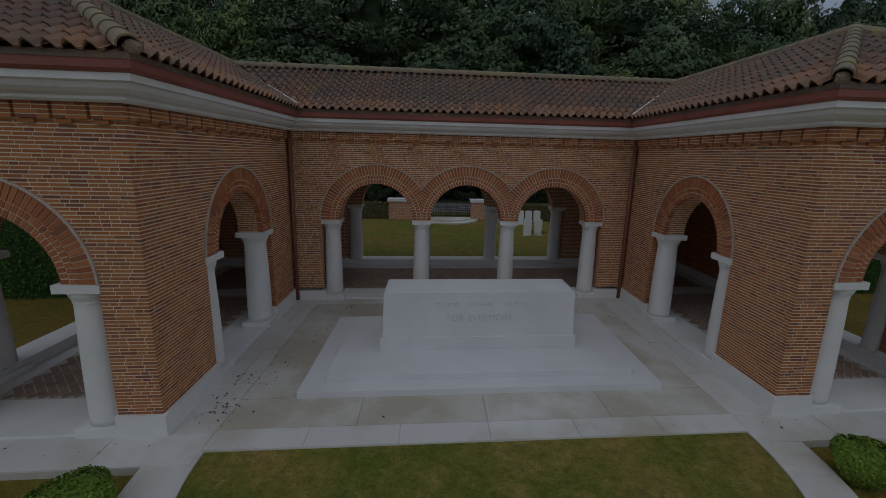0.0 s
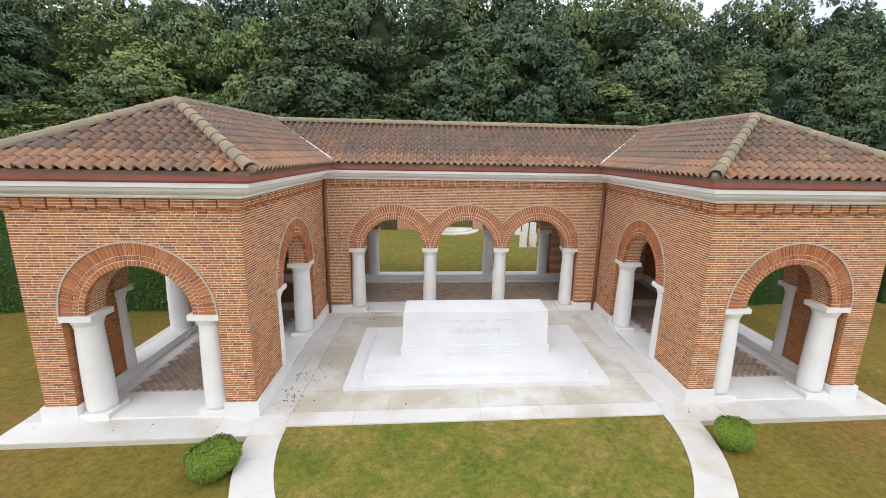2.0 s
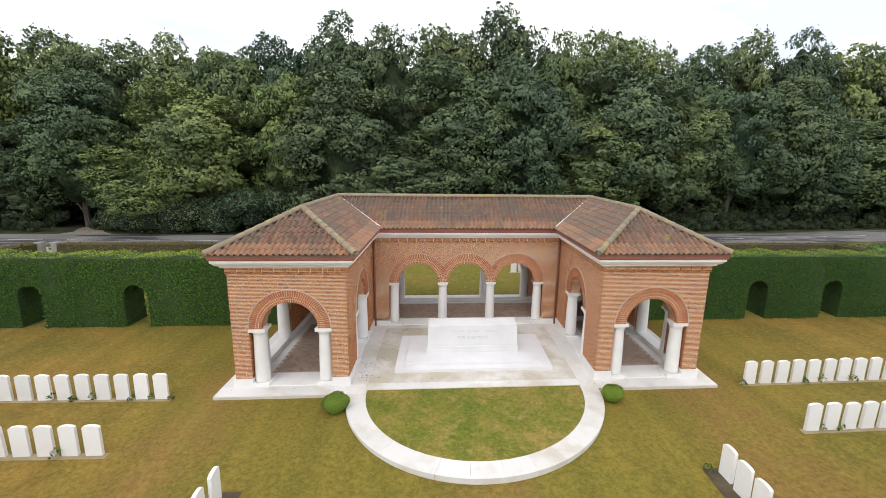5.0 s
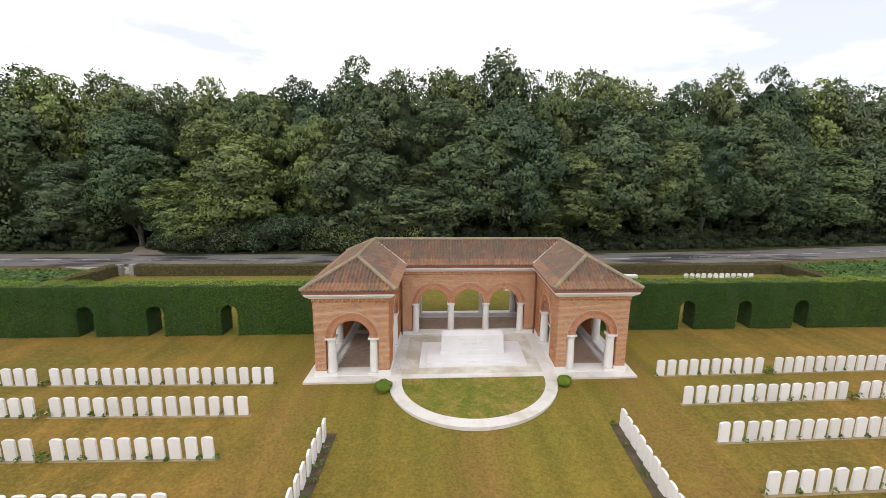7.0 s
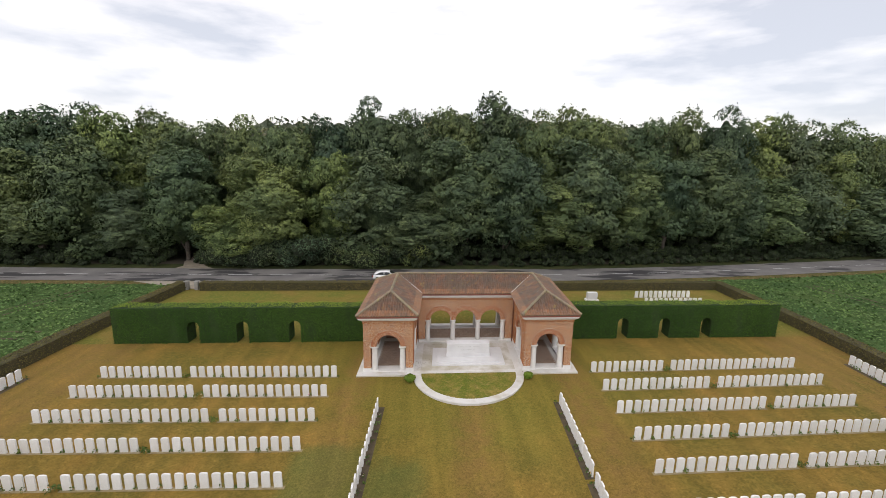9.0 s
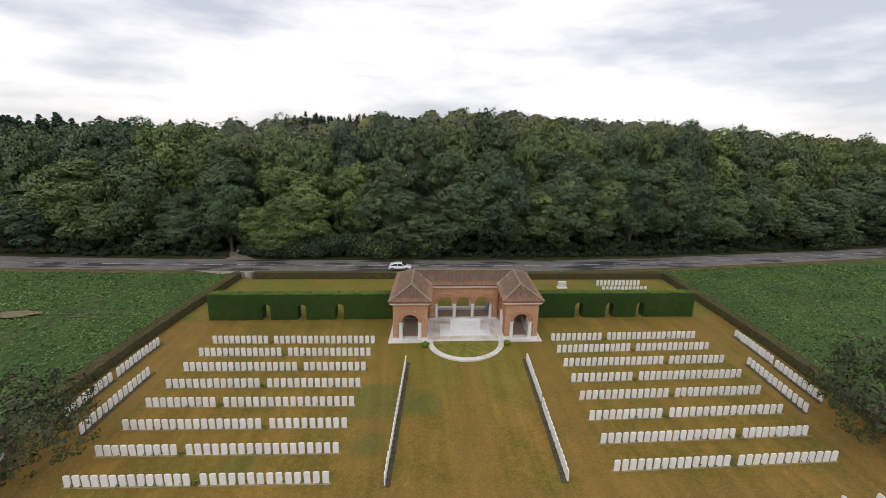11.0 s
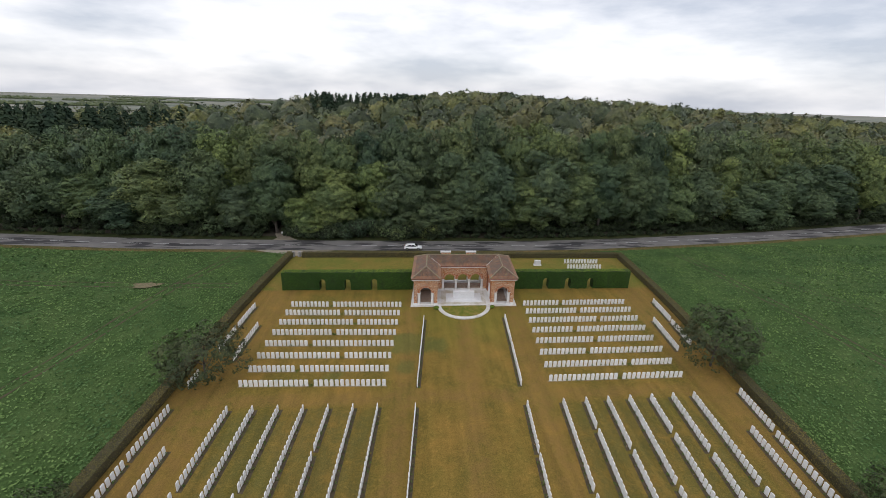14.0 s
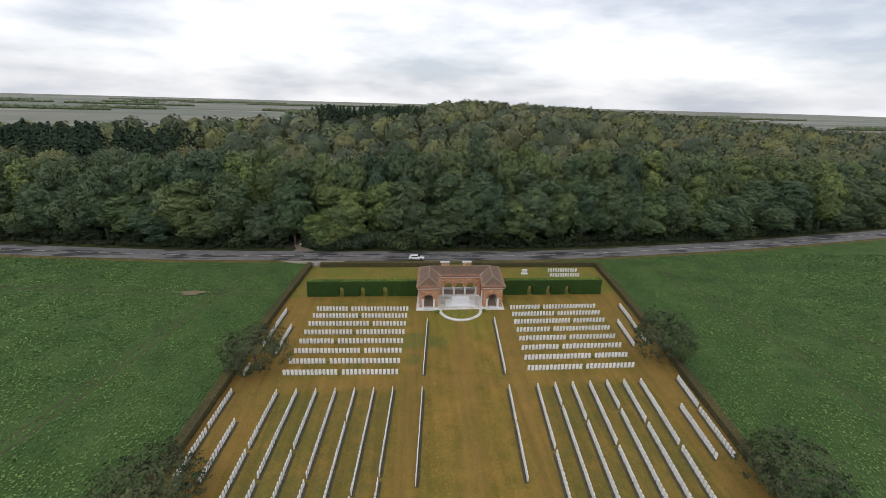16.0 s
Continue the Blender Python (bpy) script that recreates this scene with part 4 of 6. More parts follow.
def tall_hedge(x0, x1, arches, seed, label):
    """A clipped yew hedge with arched openings cut through it."""
    rng = np.random.default_rng(seed)
    y0, y1, top, half, spring = 5.45, 6.65, 2.95, 0.48, 1.35
    h = thing("tall_hedge", ((x0 + x1) / 2, (y0 + y1) / 2, 0), label, "hedge", "clipped hedges beside the shelter")
    us = sorted({x0, x1, *[round(c + half * math.cos(math.pi * i / 12), 4) for c in arches for i in range(13)], *span(x0, x1, 0.5)})

    def low(u):
        for c in arches:
            if abs(u - c) < half - 1e-6:
                return spring + math.sqrt(half * half - (u - c) ** 2)
        return 0.0

    bm = bmesh.new()
    for a, b in zip(us, us[1:]):
        m = low((a + b) / 2)
        za, zb = (0.0, 0.0) if m == 0 else (max(spring, low(a)), max(spring, low(b)))
        f = [[bm.verts.new((u, d, z)) for u, z in ((a, za - 0.05 if za == 0 else za), (b, zb - 0.05 if zb == 0 else zb), (b, top), (a, top))] for d in (y0, y1)]
        bm.faces.new(f[0])
        bm.faces.new(f[1][::-1])
        bm.faces.new((f[0][0], f[1][0], f[1][1], f[0][1]))
        bm.faces.new((f[0][3], f[0][2], f[1][2], f[1][3]))
        bm.faces.new((f[0][1], f[1][1], f[1][2], f[0][2]))
        bm.faces.new((f[1][0], f[0][0], f[0][3], f[1][3]))
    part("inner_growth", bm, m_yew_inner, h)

    def skip(p):
        out = np.zeros(len(p), bool)
        for c in arches:
            d = np.abs(p[:, 0] - c)
            out |= (d < half) & ((p[:, 2] < spring) | (d ** 2 + (p[:, 2] - spring) ** 2 < half * half))
        return out

    p, q = clad(rng, x0, x1, y0, y1, 0.0, top, 440, skip)
    wave = 0.05 * np.sin(p[:, 0] * 1.7 + p[:, 2]) + 0.04 * np.sin(p[:, 0] * 4.1)
    p += q * (wave[:, None] + 0.07)
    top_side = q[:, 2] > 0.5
    for name, pick, mt in (("clipped_foliage", ~top_side, m_yew), ("fresh_top_growth", top_side, m_yew_lit_top)):
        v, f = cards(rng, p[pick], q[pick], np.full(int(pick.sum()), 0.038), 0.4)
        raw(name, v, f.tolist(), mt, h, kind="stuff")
    for c in arches:
        # foliage lining of the opening
        n = 260
        d = rng.uniform(y0, y1, n)
        s = rng.uniform(0, 1, n)
        side = rng.choice([-1, 1], n)
        up = s < 0.62
        x = np.where(up, c + side * half, c + half * np.cos(math.pi * s))
        z = np.where(up, rng.uniform(0, spring, n), spring + half * np.abs(np.sin(math.pi * s)))
        v, f = cards(rng, np.stack([x, d, z], 1), np.stack([np.where(up, -side, 0), 0 * d, np.where(up, 0, -1.0)], 1), np.full(n, 0.07), 0.5)
        raw("arch_lining", v, f.tolist(), m_yew, h, kind="stuff")


tall_hedge(-28.1, -7.9, (-21.95, -18.1, -13.95), 5, "tall clipped dark green hedge with three arched openings")
tall_hedge(7.9, 27.7, (13.65, 17.35, 21.1), 6, "tall clipped dark green hedge with three arched openings")


m_hedge_core = plain("hedge_twigs", [(0.050, 0.044, 0.020), (0.085, 0.072, 0.034)], 2.0, 0.95, 12.0, 0.8)


def low_hedge(x0, x1, y0, y1, seed, label, height=0.95, lean=0.0):
    """A low clipped hedge; lean is how far it drifts in x for each metre of y."""
    rng = np.random.default_rng(seed)
    h = thing("low_hedge", ((x0 + x1) / 2, (y0 + y1) / 2, gz((y0 + y1) / 2)), label, "hedge", "low hedges round the cemetery")
    bm = bmesh.new()
    ys = span(y0, y1, 2.5)
    for a, b in zip(ys, ys[1:]):
        vs = [bm.verts.new((x + lean * y, y, gz(y) + z)) for z in (-0.1, height - 0.03) for x, y in ((x0, a), (x1, a), (x1, b), (x0, b))]
        for q in ((4, 5, 6, 7), (0, 1, 5, 4), (1, 2, 6, 5), (2, 3, 7, 6), (3, 0, 4, 7)):
            bm.faces.new([vs[i] for i in q])
    part("inner_growth", bm, m_hedge_core, h)
    p, q = clad(rng, x0, x1, y0, y1, 0.0, height, 120)
    p[:, 0] += lean * p[:, 1]
    p[:, 2] += np.array([gz(y) for y in p[:, 1]])
    v, f = cards(rng, p, q, np.full(len(p), 0.07), 0.4)
    raw("clipped_foliage", v, f.tolist(), m_low_hedge, h, kind="stuff")


low_hedge(SIDE_L - 0.55, SIDE_L + 0.55, -60.0, 21.2, 11, "low brown-green hedge along the field", lean=LEAN_L)
low_hedge(SIDE_R - 0.55, SIDE_R + 0.55, -60.0, 20.6, 12, "low brown-green hedge along the field", lean=LEAN_R)
low_hedge(-29.6, -3.4, 20.3, 21.2, 13, "low brown-green hedge along the road")
low_hedge(3.7, 31.7, 19.9, 20.8, 14, "low brown-green hedge along the road")


def shrub(x, y, seed, wide=1.0):
    """Clipped to a blunt angular block, wide above and narrow at the foot."""
    rng = np.random.default_rng(seed)
    s = thing("box_shrub", (x, y, 0), "small clipped bright green box shrub, narrower at the foot", "shrub", "shrubs beside the path")
    turn = rng.uniform(0, 1.5)

    def form(d):
        a = np.arctan2(d[:, 1], d[:, 0]) + turn
        square = 1.0 + 0.10 * np.cos(4 * a) + 0.05 * np.cos(a)
        t = (d[:, 2] + 1) / 2
        girth = np.interp(t, [0.0, 0.25, 0.6, 0.85, 1.0], [0.45, 0.72, 1.0, 0.90, 0.62])
        flat = np.sqrt(d[:, 0] ** 2 + d[:, 1] ** 2) + 1e-6
        r = 0.37 * wide * girth * square * np.minimum(1.0, flat * 1.9)
        return np.stack([x + d[:, 0] / flat * r, y + d[:, 1] / flat * r, 0.41 * np.minimum(1.0, t * 1.12) + 0.02 * np.cos(3 * a)], 1)

    vs, fs = lump(rng, (0, 0, 0), (1, 1, 1), 14, 8)
    vs = np.array(vs) / np.linalg.norm(np.array(vs), axis=1, keepdims=True)
    raw("inner_growth", (form(vs) - (x, y, 0.2)) * 0.86 + (x, y, 0.2), fs, m_box, s)
    d = shell(rng, 9500, -0.8)
    v, f = cards(rng, form(d) + rng.normal(0, 0.012, (len(d), 3)), d, np.full(len(d), 0.017), 0.5)
    raw("foliage", v, f.tolist(), m_box, s, kind="stuff")


shrub(-4.10, -1.26, 3, 0.98)
shrub(4.12, -1.12, 4, 0.82)

m_bed = leaves("bed_plants", [(0.05, 0.10, 0.022), (0.09, 0.15, 0.035), (0.14, 0.17, 0.06), (0.065, 0.12, 0.026)], (1, 1, 1), (1, 1, 1))

# ---- headstones ----
def headstone_mesh():
    bm = bmesh.new()
    w, d, h = 0.19, 0.04, 0.81
    out = [(-w, -0.2), (w, -0.2), (w, h - 0.06)] + [(w * math.cos(math.pi * i / 10), h - 0.06 + 0.06 * math.sin(math.pi * i / 10)) for i in range(1, 10)] + [(-w, h - 0.06)]
    f = [bm.verts.new((x, -d, z)) for x, z in out]
    b = [bm.verts.new((x, d, z)) for x, z in out]
    bm.faces.new(f)
    bm.faces.new(b[::-1])
    for i in range(len(out)):
        bm.faces.new((f[i], b[i], b[(i + 1) % len(out)], f[(i + 1) % len(out)]))
    bmesh.ops.recalc_face_normals(bm, faces=bm.faces)
    me = bpy.data.meshes.new("headstone")
    bm.to_mesh(me)
    bm.free()
    me.materials.append(m_head)
    return me


m_head = pieces("headstone_stone", [(0.70, 0.70, 0.68), (0.80, 0.80, 0.79), (0.74, 0.73, 0.71), (0.83, 0.83, 0.82)], per="object", rough=0.8)
m_heads = pieces("headstones_stone", [(0.76, 0.76, 0.74), (0.84, 0.84, 0.83), (0.79, 0.78, 0.76), (0.86, 0.86, 0.85)], rough=0.8)
HEAD = headstone_mesh()
HV = np.array([v.co for v in HEAD.vertices])
HF = [tuple(p.vertices) for p in HEAD.polygons]
many_v, many_f, beds, plants = [], [], [], []
GAPS_L = [0.625, 0.486, 0.344, 0.485, 0.633, 0.351, 0.634, 0.492]
GAPS_R = [0.343, 0.474, 0.612, 0.350, 0.480, 0.365, 0.638, 0.506]
PITCH = 0.547


def line(a, b, single, bed=-1):
    """A line of headstones from a to b in plan; those set across face the lawn, those set lengthways the aisle."""
    length = math.hypot(b[0] - a[0], b[1] - a[1])
    across = abs(b[0] - a[0]) > abs(b[1] - a[1])
    n = max(1, round((length - 0.38) / PITCH) + 1)
    for i in range(n):
        u = (0.19 + i * (length - 0.38) / max(1, n - 1)) / length
        x, y = a[0] + (b[0] - a[0]) * u, a[1] + (b[1] - a[1]) * u
        m = Matrix.Translation(sk(x, y, gz(y) + random.uniform(-0.015, 0.01))) @ pose(0, 0, 0, random.uniform(-1.2, 1.2), random.uniform(-0.8, 0.8), (0 if across else 90) + random.uniform(-1.5, 1.5))
        if single:
            ob = new("headstone", HEAD)
            ob.matrix_world = m
            tagged(ob, "white stone war grave headstone with rounded top", "headstone", "rows of headstones")
        else:
            k = len(many_v) * len(HV)
            many_v.append(HV @ np.array(m.to_3x3()).T + np.array(m.translation))
            many_f.extend(tuple(k + j for j in f) for f in HF)
        if random.random() < (0.6 if across else 0.95):
            px, py = (x + random.choice((-0.27, 0.27)), y - random.uniform(0.0, 0.1)) if across else (x + random.uniform(0.12, 0.30) * bed, y + random.uniform(-0.3, 0.3))
            plants.append((px, py, random.uniform(0.08, 0.2)))
    beds.append((a, b, (-0.15, 0.06) if across else (min(0.38 * bed, -0.09 * bed), max(0.38 * bed, -0.09 * bed))))


def between(a, b, f):
    return (a[0] + (b[0] - a[0]) * f, a[1] + (b[1] - a[1]) * f)


# eight rows on each side of the aisle, in two stretches each
for i in range(8):
    for inner, outer, f in (((-9.2 - 0.035 * i, -0.4 - 2.457 * i), (-24.98, -2.457 * i), GAPS_L[i]), ((8.88 - 0.03 * i, -0.35 - 2.45 * i), (24.6 - 0.035 * i, -0.15 - 2.457 * i), GAPS_R[i])):
        line(inner, between(inner, outer, f), i < 5)
        line(between(inner, outer, f + 0.04), outer, i < 5)
        # low plants in the break of the row
        for k in range(4):
            px, py = between(inner, outer, f + 0.012 + 0.006 * k)
            plants.append((px, py + random.uniform(-0.15, 0.1), random.uniform(0.14, 0.26)))
# lines along the aisle
line((-6.03, -18.0), (-5.78, -4.3), False, 1)
line((5.4, -18.2), (5.5, -10.8), False, -1)
line((5.51, -10.3), (5.55, -4.15), False, -1)
line((-6.2, -35.1), (-6.03, -21.2), False, 1)
line((5.33, -27.25), (5.43, -21.25), False, -1)
line((5.2, -35.2), (5.33, -27.8), False, -1)
# short lines along the side hedges
for x, a, b in ((-29.95, -5.7, -0.1), (-29.98, -10.8, -6.2), (-30.09, -17.3, -15.1), (-27.53, -12.7, -5.4), (-30.15, -26.5, -20.5), (-30.1, -33.4, -27.0), (-27.53, -33.7, -25.7)):
    line((x, a), (x, b), False, 1)
for x, a, b in ((29.2, -5.5, 0.1), (29.1, -11.3, -6.0), (26.75, -12.5, -5.4), (29.2, -25.7, -20.3), (28.8, -33.4, -26.3), (26.7, -33.5, -25.6)):
    line((x + 0.03 * (a + 5), a), (x + 0.03 * (b + 5), b), False, -1) if a > -20 else line((x - 0.12, a), (x + 0.12, b), False, -1)
# seven lines lengthways on each side of the lower lawn
for k, cut in enumerate((29.9, 33.7, 30.2, 33.9, 26.4, 36.0, 34.0)):
    x0, x1 = -24.47 + 2.44 * k, -24.5 + 2.403 * k
    top, foot = (x0, -20.9 - 0.025 * k), (x1, -43.1)
    line(between(top, foot, (cut - 21.3) / 22.0), top, False, 1)
    line(foot, between(top, foot, (cut - 20.65) / 22.0), False, 1)
for k, cut in enumerate((31.2, 24.6, 27.2, 31.0, 25.6, 28.0, 31.5)):
    x0, x1 = 9.29 + 2.41 * k, 8.75 + 2.385 * k
    top, foot = (x0, -21.08 + 0.07 * k), (x1, -43.5)
    line(between(top, foot, (cut - 21.0) / 22.4), top, False, -1)
    line(foot, between(top, foot, (cut - 20.35) / 22.4), False, -1)
# a few behind the shelter
for x0, x1, y in ((3.53, 4.42, 14.65), (3.93, 5.26, 18.4), (8.98, 9.57, 16.9), (20.1, 26.6, 17.0), (19.9, 26.3, 14.25)):
    line((x0, y), (x1, y), False)
me = mesh_of("headstones", np.concatenate(many_v), many_f, [m_heads])
tagged(new("far_headstones", me), "further rows of white stone headstones", "headstones", "", "stuff")

m_edging = plain("bed_edging", [(0.24, 0.19, 0.10), (0.34, 0.28, 0.17)], 2.5, 0.95, 30.0, 0.5)
for a, b, (lo, hi) in beds:
    l = math.hypot(b[0] - a[0], b[1] - a[1])
    ux, uy = (b[0] - a[0]) / l, (b[1] - a[1]) / l
    across = abs(ux) > abs(uy)
    n = max(1, round(l / 3.0))
    vs = []
    for i in range(n + 1):
        d = -0.12 + (l + 0.24) * i / n
        for o, z in ((lo, -0.2), (lo, 0.012), (hi, 0.012), (hi, -0.2)):
            x, y = (a[0] + ux * d, a[1] + uy * d + o) if across else (a[0] + ux * d + o, a[1] + uy * d)
            vs.append((x, y, gz(y) + z))
    fs = [(4 * i + k, 4 * i + k + 1, 4 * i + k + 5, 4 * i + k + 4) for i in range(n) for k in range(3)]
    tagged(raw("grave_bed", vs, fs + [(0, 3, 2, 1), tuple(len(vs) - k for k in (4, 3, 2, 1))], m_edging if across else m_soil_track_shade), "narrow strip of bare brown soil before headstones", "flower bed", "grave beds", "")
rng = np.random.default_rng(8)
V, F, n = [], [], 0
for x, y, r in plants:
    d = shell(rng, 16, -0.1)
    v, f = cards(rng, np.array((x, y, gz(y) + r * 0.5)) + d * r * np.array((0.8, 0.8, 0.9)), d, np.full(len(d), 0.055), 0.8)
    V.append(v)
    F.append(f + n)
    n += len(v)
tagged(raw("bed_plants", np.concatenate(V), np.concatenate(F).tolist(), m_bed), "small green plants in the grave beds", "plants", "", "stuff")

# a few flowers among them
V, F, n = [], [], 0
for x, y, r in plants[:: 7]:
    d = shell(rng, 7, 0.0)
    v, f = cards(rng, np.array((x, y, gz(y) + r * 0.9)) + d * r * np.array((0.7, 0.7, 0.6)), d, np.full(len(d), 0.035), 0.6)
    V.append(v)
    F.append(f + n)
    n += len(v)
m_bloom = pieces("flower_petals", [(0.45, 0.03, 0.03), (0.60, 0.42, 0.05), (0.62, 0.55, 0.52), (0.50, 0.05, 0.12)], grain=0.3)
tagged(raw("bed_flowers", np.concatenate(V), np.concatenate(F).tolist(), m_bloom), "scattered red, yellow and white flowers in the grave beds", "flowers", "", "stuff")
# ---- road, verge, gate, car ----
ROAD = [(-414, 72), (-196, 47.4), (-104.6, 32.7), (-84, 30.4), (-64.5, 28.7), (-39, 27.9), (-13.5, 27.4), (12.7, 27.5), (29.8, 28.6), (49.2, 31.0), (71.6, 34.2), (94.7, 38.2), (129, 45), (223, 67), (440, 115)]


def road_y(x):
    for (a, b), (c, d), e, f in zip(ROAD, ROAD[1:], [ROAD[0]] + ROAD[:-2], ROAD[2:] + [ROAD[-1]]):
        if a <= x <= c:
            t = (x - a) / (c - a)
            m0 = (d - e[1]) / (c - e[0]) if c != e[0] else 0
            m1 = (f[1] - b) / (f[0] - a) if f[0] != a else 0
            h = c - a
            return b * (2 * t**3 - 3 * t**2 + 1) + d * (-2 * t**3 + 3 * t**2) + m0 * h * (t**3 - 2 * t**2 + t) + m1 * h * (t**3 - t**2)
    return ROAD[-1][1]


def ribbon(name, x0, x1, off0, off1, z, mt, label, step=4.0, category="road"):
    xs = span(x0, x1, step)
    cuts = [off0] + [o for o in (-6.0, -3.1, 0.0, 3.1) if off0 < o < off1] + [off1]
    k = len(cuts)
    vs = [(x, road_y(x) + o, z + gz(road_y(x) + o)) for x in xs for o in cuts]
    fs = [(k * i + j, k * i + k + j, k * i + k + j + 1, k * i + j + 1) for i in range(len(xs) - 1) for j in range(k - 1)]
    return tagged(raw(name, vs, fs, mt), label, category, "", "structure")


def asphalt():
    mt, nt, b = material("asphalt")
    col = ramp(nt, noise_tex(nt, 0.35, 5.0), [(0.35, (0.135, 0.13, 0.128)), (0.65, (0.20, 0.19, 0.182))])
    pos = nt.nodes.new("ShaderNodeNewGeometry").outputs["Position"]
    mp = nt.nodes.new("ShaderNodeMapping")
    mp.inputs["Scale"].default_value = (0.10, 0.55, 1.0)
    nt.links.new(pos, mp.inputs["Vector"])
    wet = ramp(nt, noise_tex(nt, 1.0, 5.0, 0.6, mp.outputs[0]), [(0.53, (0, 0, 0)), (0.57, (1, 1, 1))])
    col = mix(nt, col, (0.035, 0.034, 0.036), wet)
    grain = noise_tex(nt, 60.0, 2.0, 0.8)
    col = mix(nt, col, ramp(nt, grain, [(0.3, (0.8, 0.8, 0.8)), (0.7, (1.15, 1.15, 1.15))]), 0.6, "MULTIPLY")
    nt.links.new(col, b.inputs["Base Color"])
    b.inputs["Roughness"].default_value = 0.8
    bump(nt, b, grain, 0.4, 0.005)
    return mt


def settle(e, y, dy):
    """Set a finished thing further back, down on the falling ground."""
    e.location += Vector((SKEW * dy, dy, gz(y + dy)))


# weedy grass with the wood's shade put into its dark colour
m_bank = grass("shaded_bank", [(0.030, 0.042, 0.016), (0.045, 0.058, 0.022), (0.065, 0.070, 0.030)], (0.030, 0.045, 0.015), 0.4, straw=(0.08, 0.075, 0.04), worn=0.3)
ribbon("verge", -400, 400, -4.6, -3.05, -0.02, m_verge, "rough grass verge beside the road", 6.0, "verge")
ribbon("wood_bank", -400, 400, 3.05, 9.5, -0.02, m_bank, "green weedy bank at the foot of the wood, coloured darker for its shade", 6.0, "verge")
ribbon("road", -400, 400, -3.1, 3.1, 0.015, asphalt(), "grey asphalt road with dark patches", 4.0)
marks = thing("road_marking", (0, road_y(0), 0), "broken white centre line on the road", "road marking", kind="structure")
x = -160.0
while x < 170:
    pts = [(x + d, road_y(x + d) + o, 0.03 + gz(road_y(x + d))) for d in (0.0, 1.5, 3.0) for o in (-0.07, 0.07)]
    raw("dash", pts, [(0, 2, 3, 1), (2, 4, 5, 3)], m_white_paint, marks)
    x += 5.2

m_gravel = plain("pale_gravel", [(0.26, 0.23, 0.18), (0.36, 0.32, 0.26)], 1.2, 0.95, 25.0, 0.6)
vs = [(x, y, gz(y) + 0.012) for x, y in ((-40.0, road_y(-40.0) - 3.3), (-36.0, road_y(-36.0) - 4.9), (-33.4, 22.4), (-32.2, 21.2), (-29.4, 20.9), (-28.0, 21.6), (-26.4, road_y(-26.4) - 4.4), (-24.5, road_y(-24.5) - 3.3))]
tagged(raw("gravel_entrance", vs, [tuple(range(8))[::-1]], m_gravel), "pale gravel pull-in before the side gate", "gravel", "", "structure")

# entrance behind the shelter: two low piers with white copings, an iron gate, round steps
m_iron = plain("black_iron", [(0.02, 0.02, 0.022), (0.035, 0.035, 0.037)], 4.0, 0.5)
for s in (-1, 1):
    pier = thing("gate_wall", (s * 2.45, 18.0, 0), "low brick gate wall with white stone coping", "wall", "entrance walls")
    part("wall", boxed(s * 2.45 - 0.95, s * 2.45 + 0.95, 17.7, 18.3, -0.1, 1.05), m_brickwork, pier)
    part("coping", boxed(s * 2.45 - 1.02, s * 2.45 + 1.02, 17.63, 18.37, 1.051, 1.22, bevel=0.02), m_white, pier)
    settle(pier, 18.0, 2.5)
gate = thing("iron_gate", (0, 18.0, 0), "black iron double gate, closed", "gate")
for s in (-1, 1):
    leaf = part("gate_leaf", boxed(min(s * 0.02, s * 1.45), max(s * 0.02, s * 1.45), 17.985, 18.015, 0.12, 0.16), m_iron, gate)
    part("top_rail", boxed(min(s * 0.02, s * 1.45), max(s * 0.02, s * 1.45), 17.985, 18.015, 1.05, 1.09), m_iron, leaf)
    for i in range(11):
        part("bar", lathe([(0.011, 0.1), (0.011, 1.15)], s * (0.06 + 0.137 * i), 18.0, 8), m_iron, leaf)
settle(gate, 18.0, 2.5)
steps = thing("round_step", (0, 16.6, 0), "pale half-round stone step before the gate", "step")
for r, z in ((1.9, 0.09), (1.45, 0.18)):
    bm = bmesh.new()
    top = [bm.verts.new((r * math.cos(a), 17.6 + r * math.sin(a), z)) for a in [math.pi * (1 + i / 24) for i in range(25)]]
    bot = [bm.verts.new((v.co.x, v.co.y, -0.05)) for v in top]
    bm.faces.new(top)
    for i in range(24):
        bm.faces.new((bot[i], bot[i + 1], top[i + 1], top[i]))
    part("tread", bm, m_slab_worn, steps)
settle(steps, 17.0, 2.5)
tablet = thing("stone_tablet", (14.7, 14.0, 0), "white stone tablet block on the rear lawn", "tablet")
part("block", boxed(14.15, 15.25, 13.75, 14.3, 0.18, 0.95, bevel=0.02), m_white, tablet)
part("plinth", boxed(14.0, 15.4, 13.6, 14.45, -0.05, 0.181, bevel=0.01), m_stone, tablet)
settle(tablet, 14.0, 2.0)
m_concrete = plain("grey_concrete", [(0.26, 0.25, 0.24), (0.36, 0.35, 0.33)], 2.0)
for x in (-31.25, -30.15):
    p = thing("gate_post", (x, 18.0, 0), "grey stone gate post at the hedge opening", "post", "side gate posts")
    part("shaft", boxed(x - 0.2, x + 0.2, 17.8, 18.2, -0.1, 0.95, bevel=0.015), m_concrete, p)
    part("cap", boxed(x - 0.24, x + 0.24, 17.76, 18.24, 0.949, 1.03, bevel=0.02), m_concrete, p)
    settle(p, 18.0, 2.8)


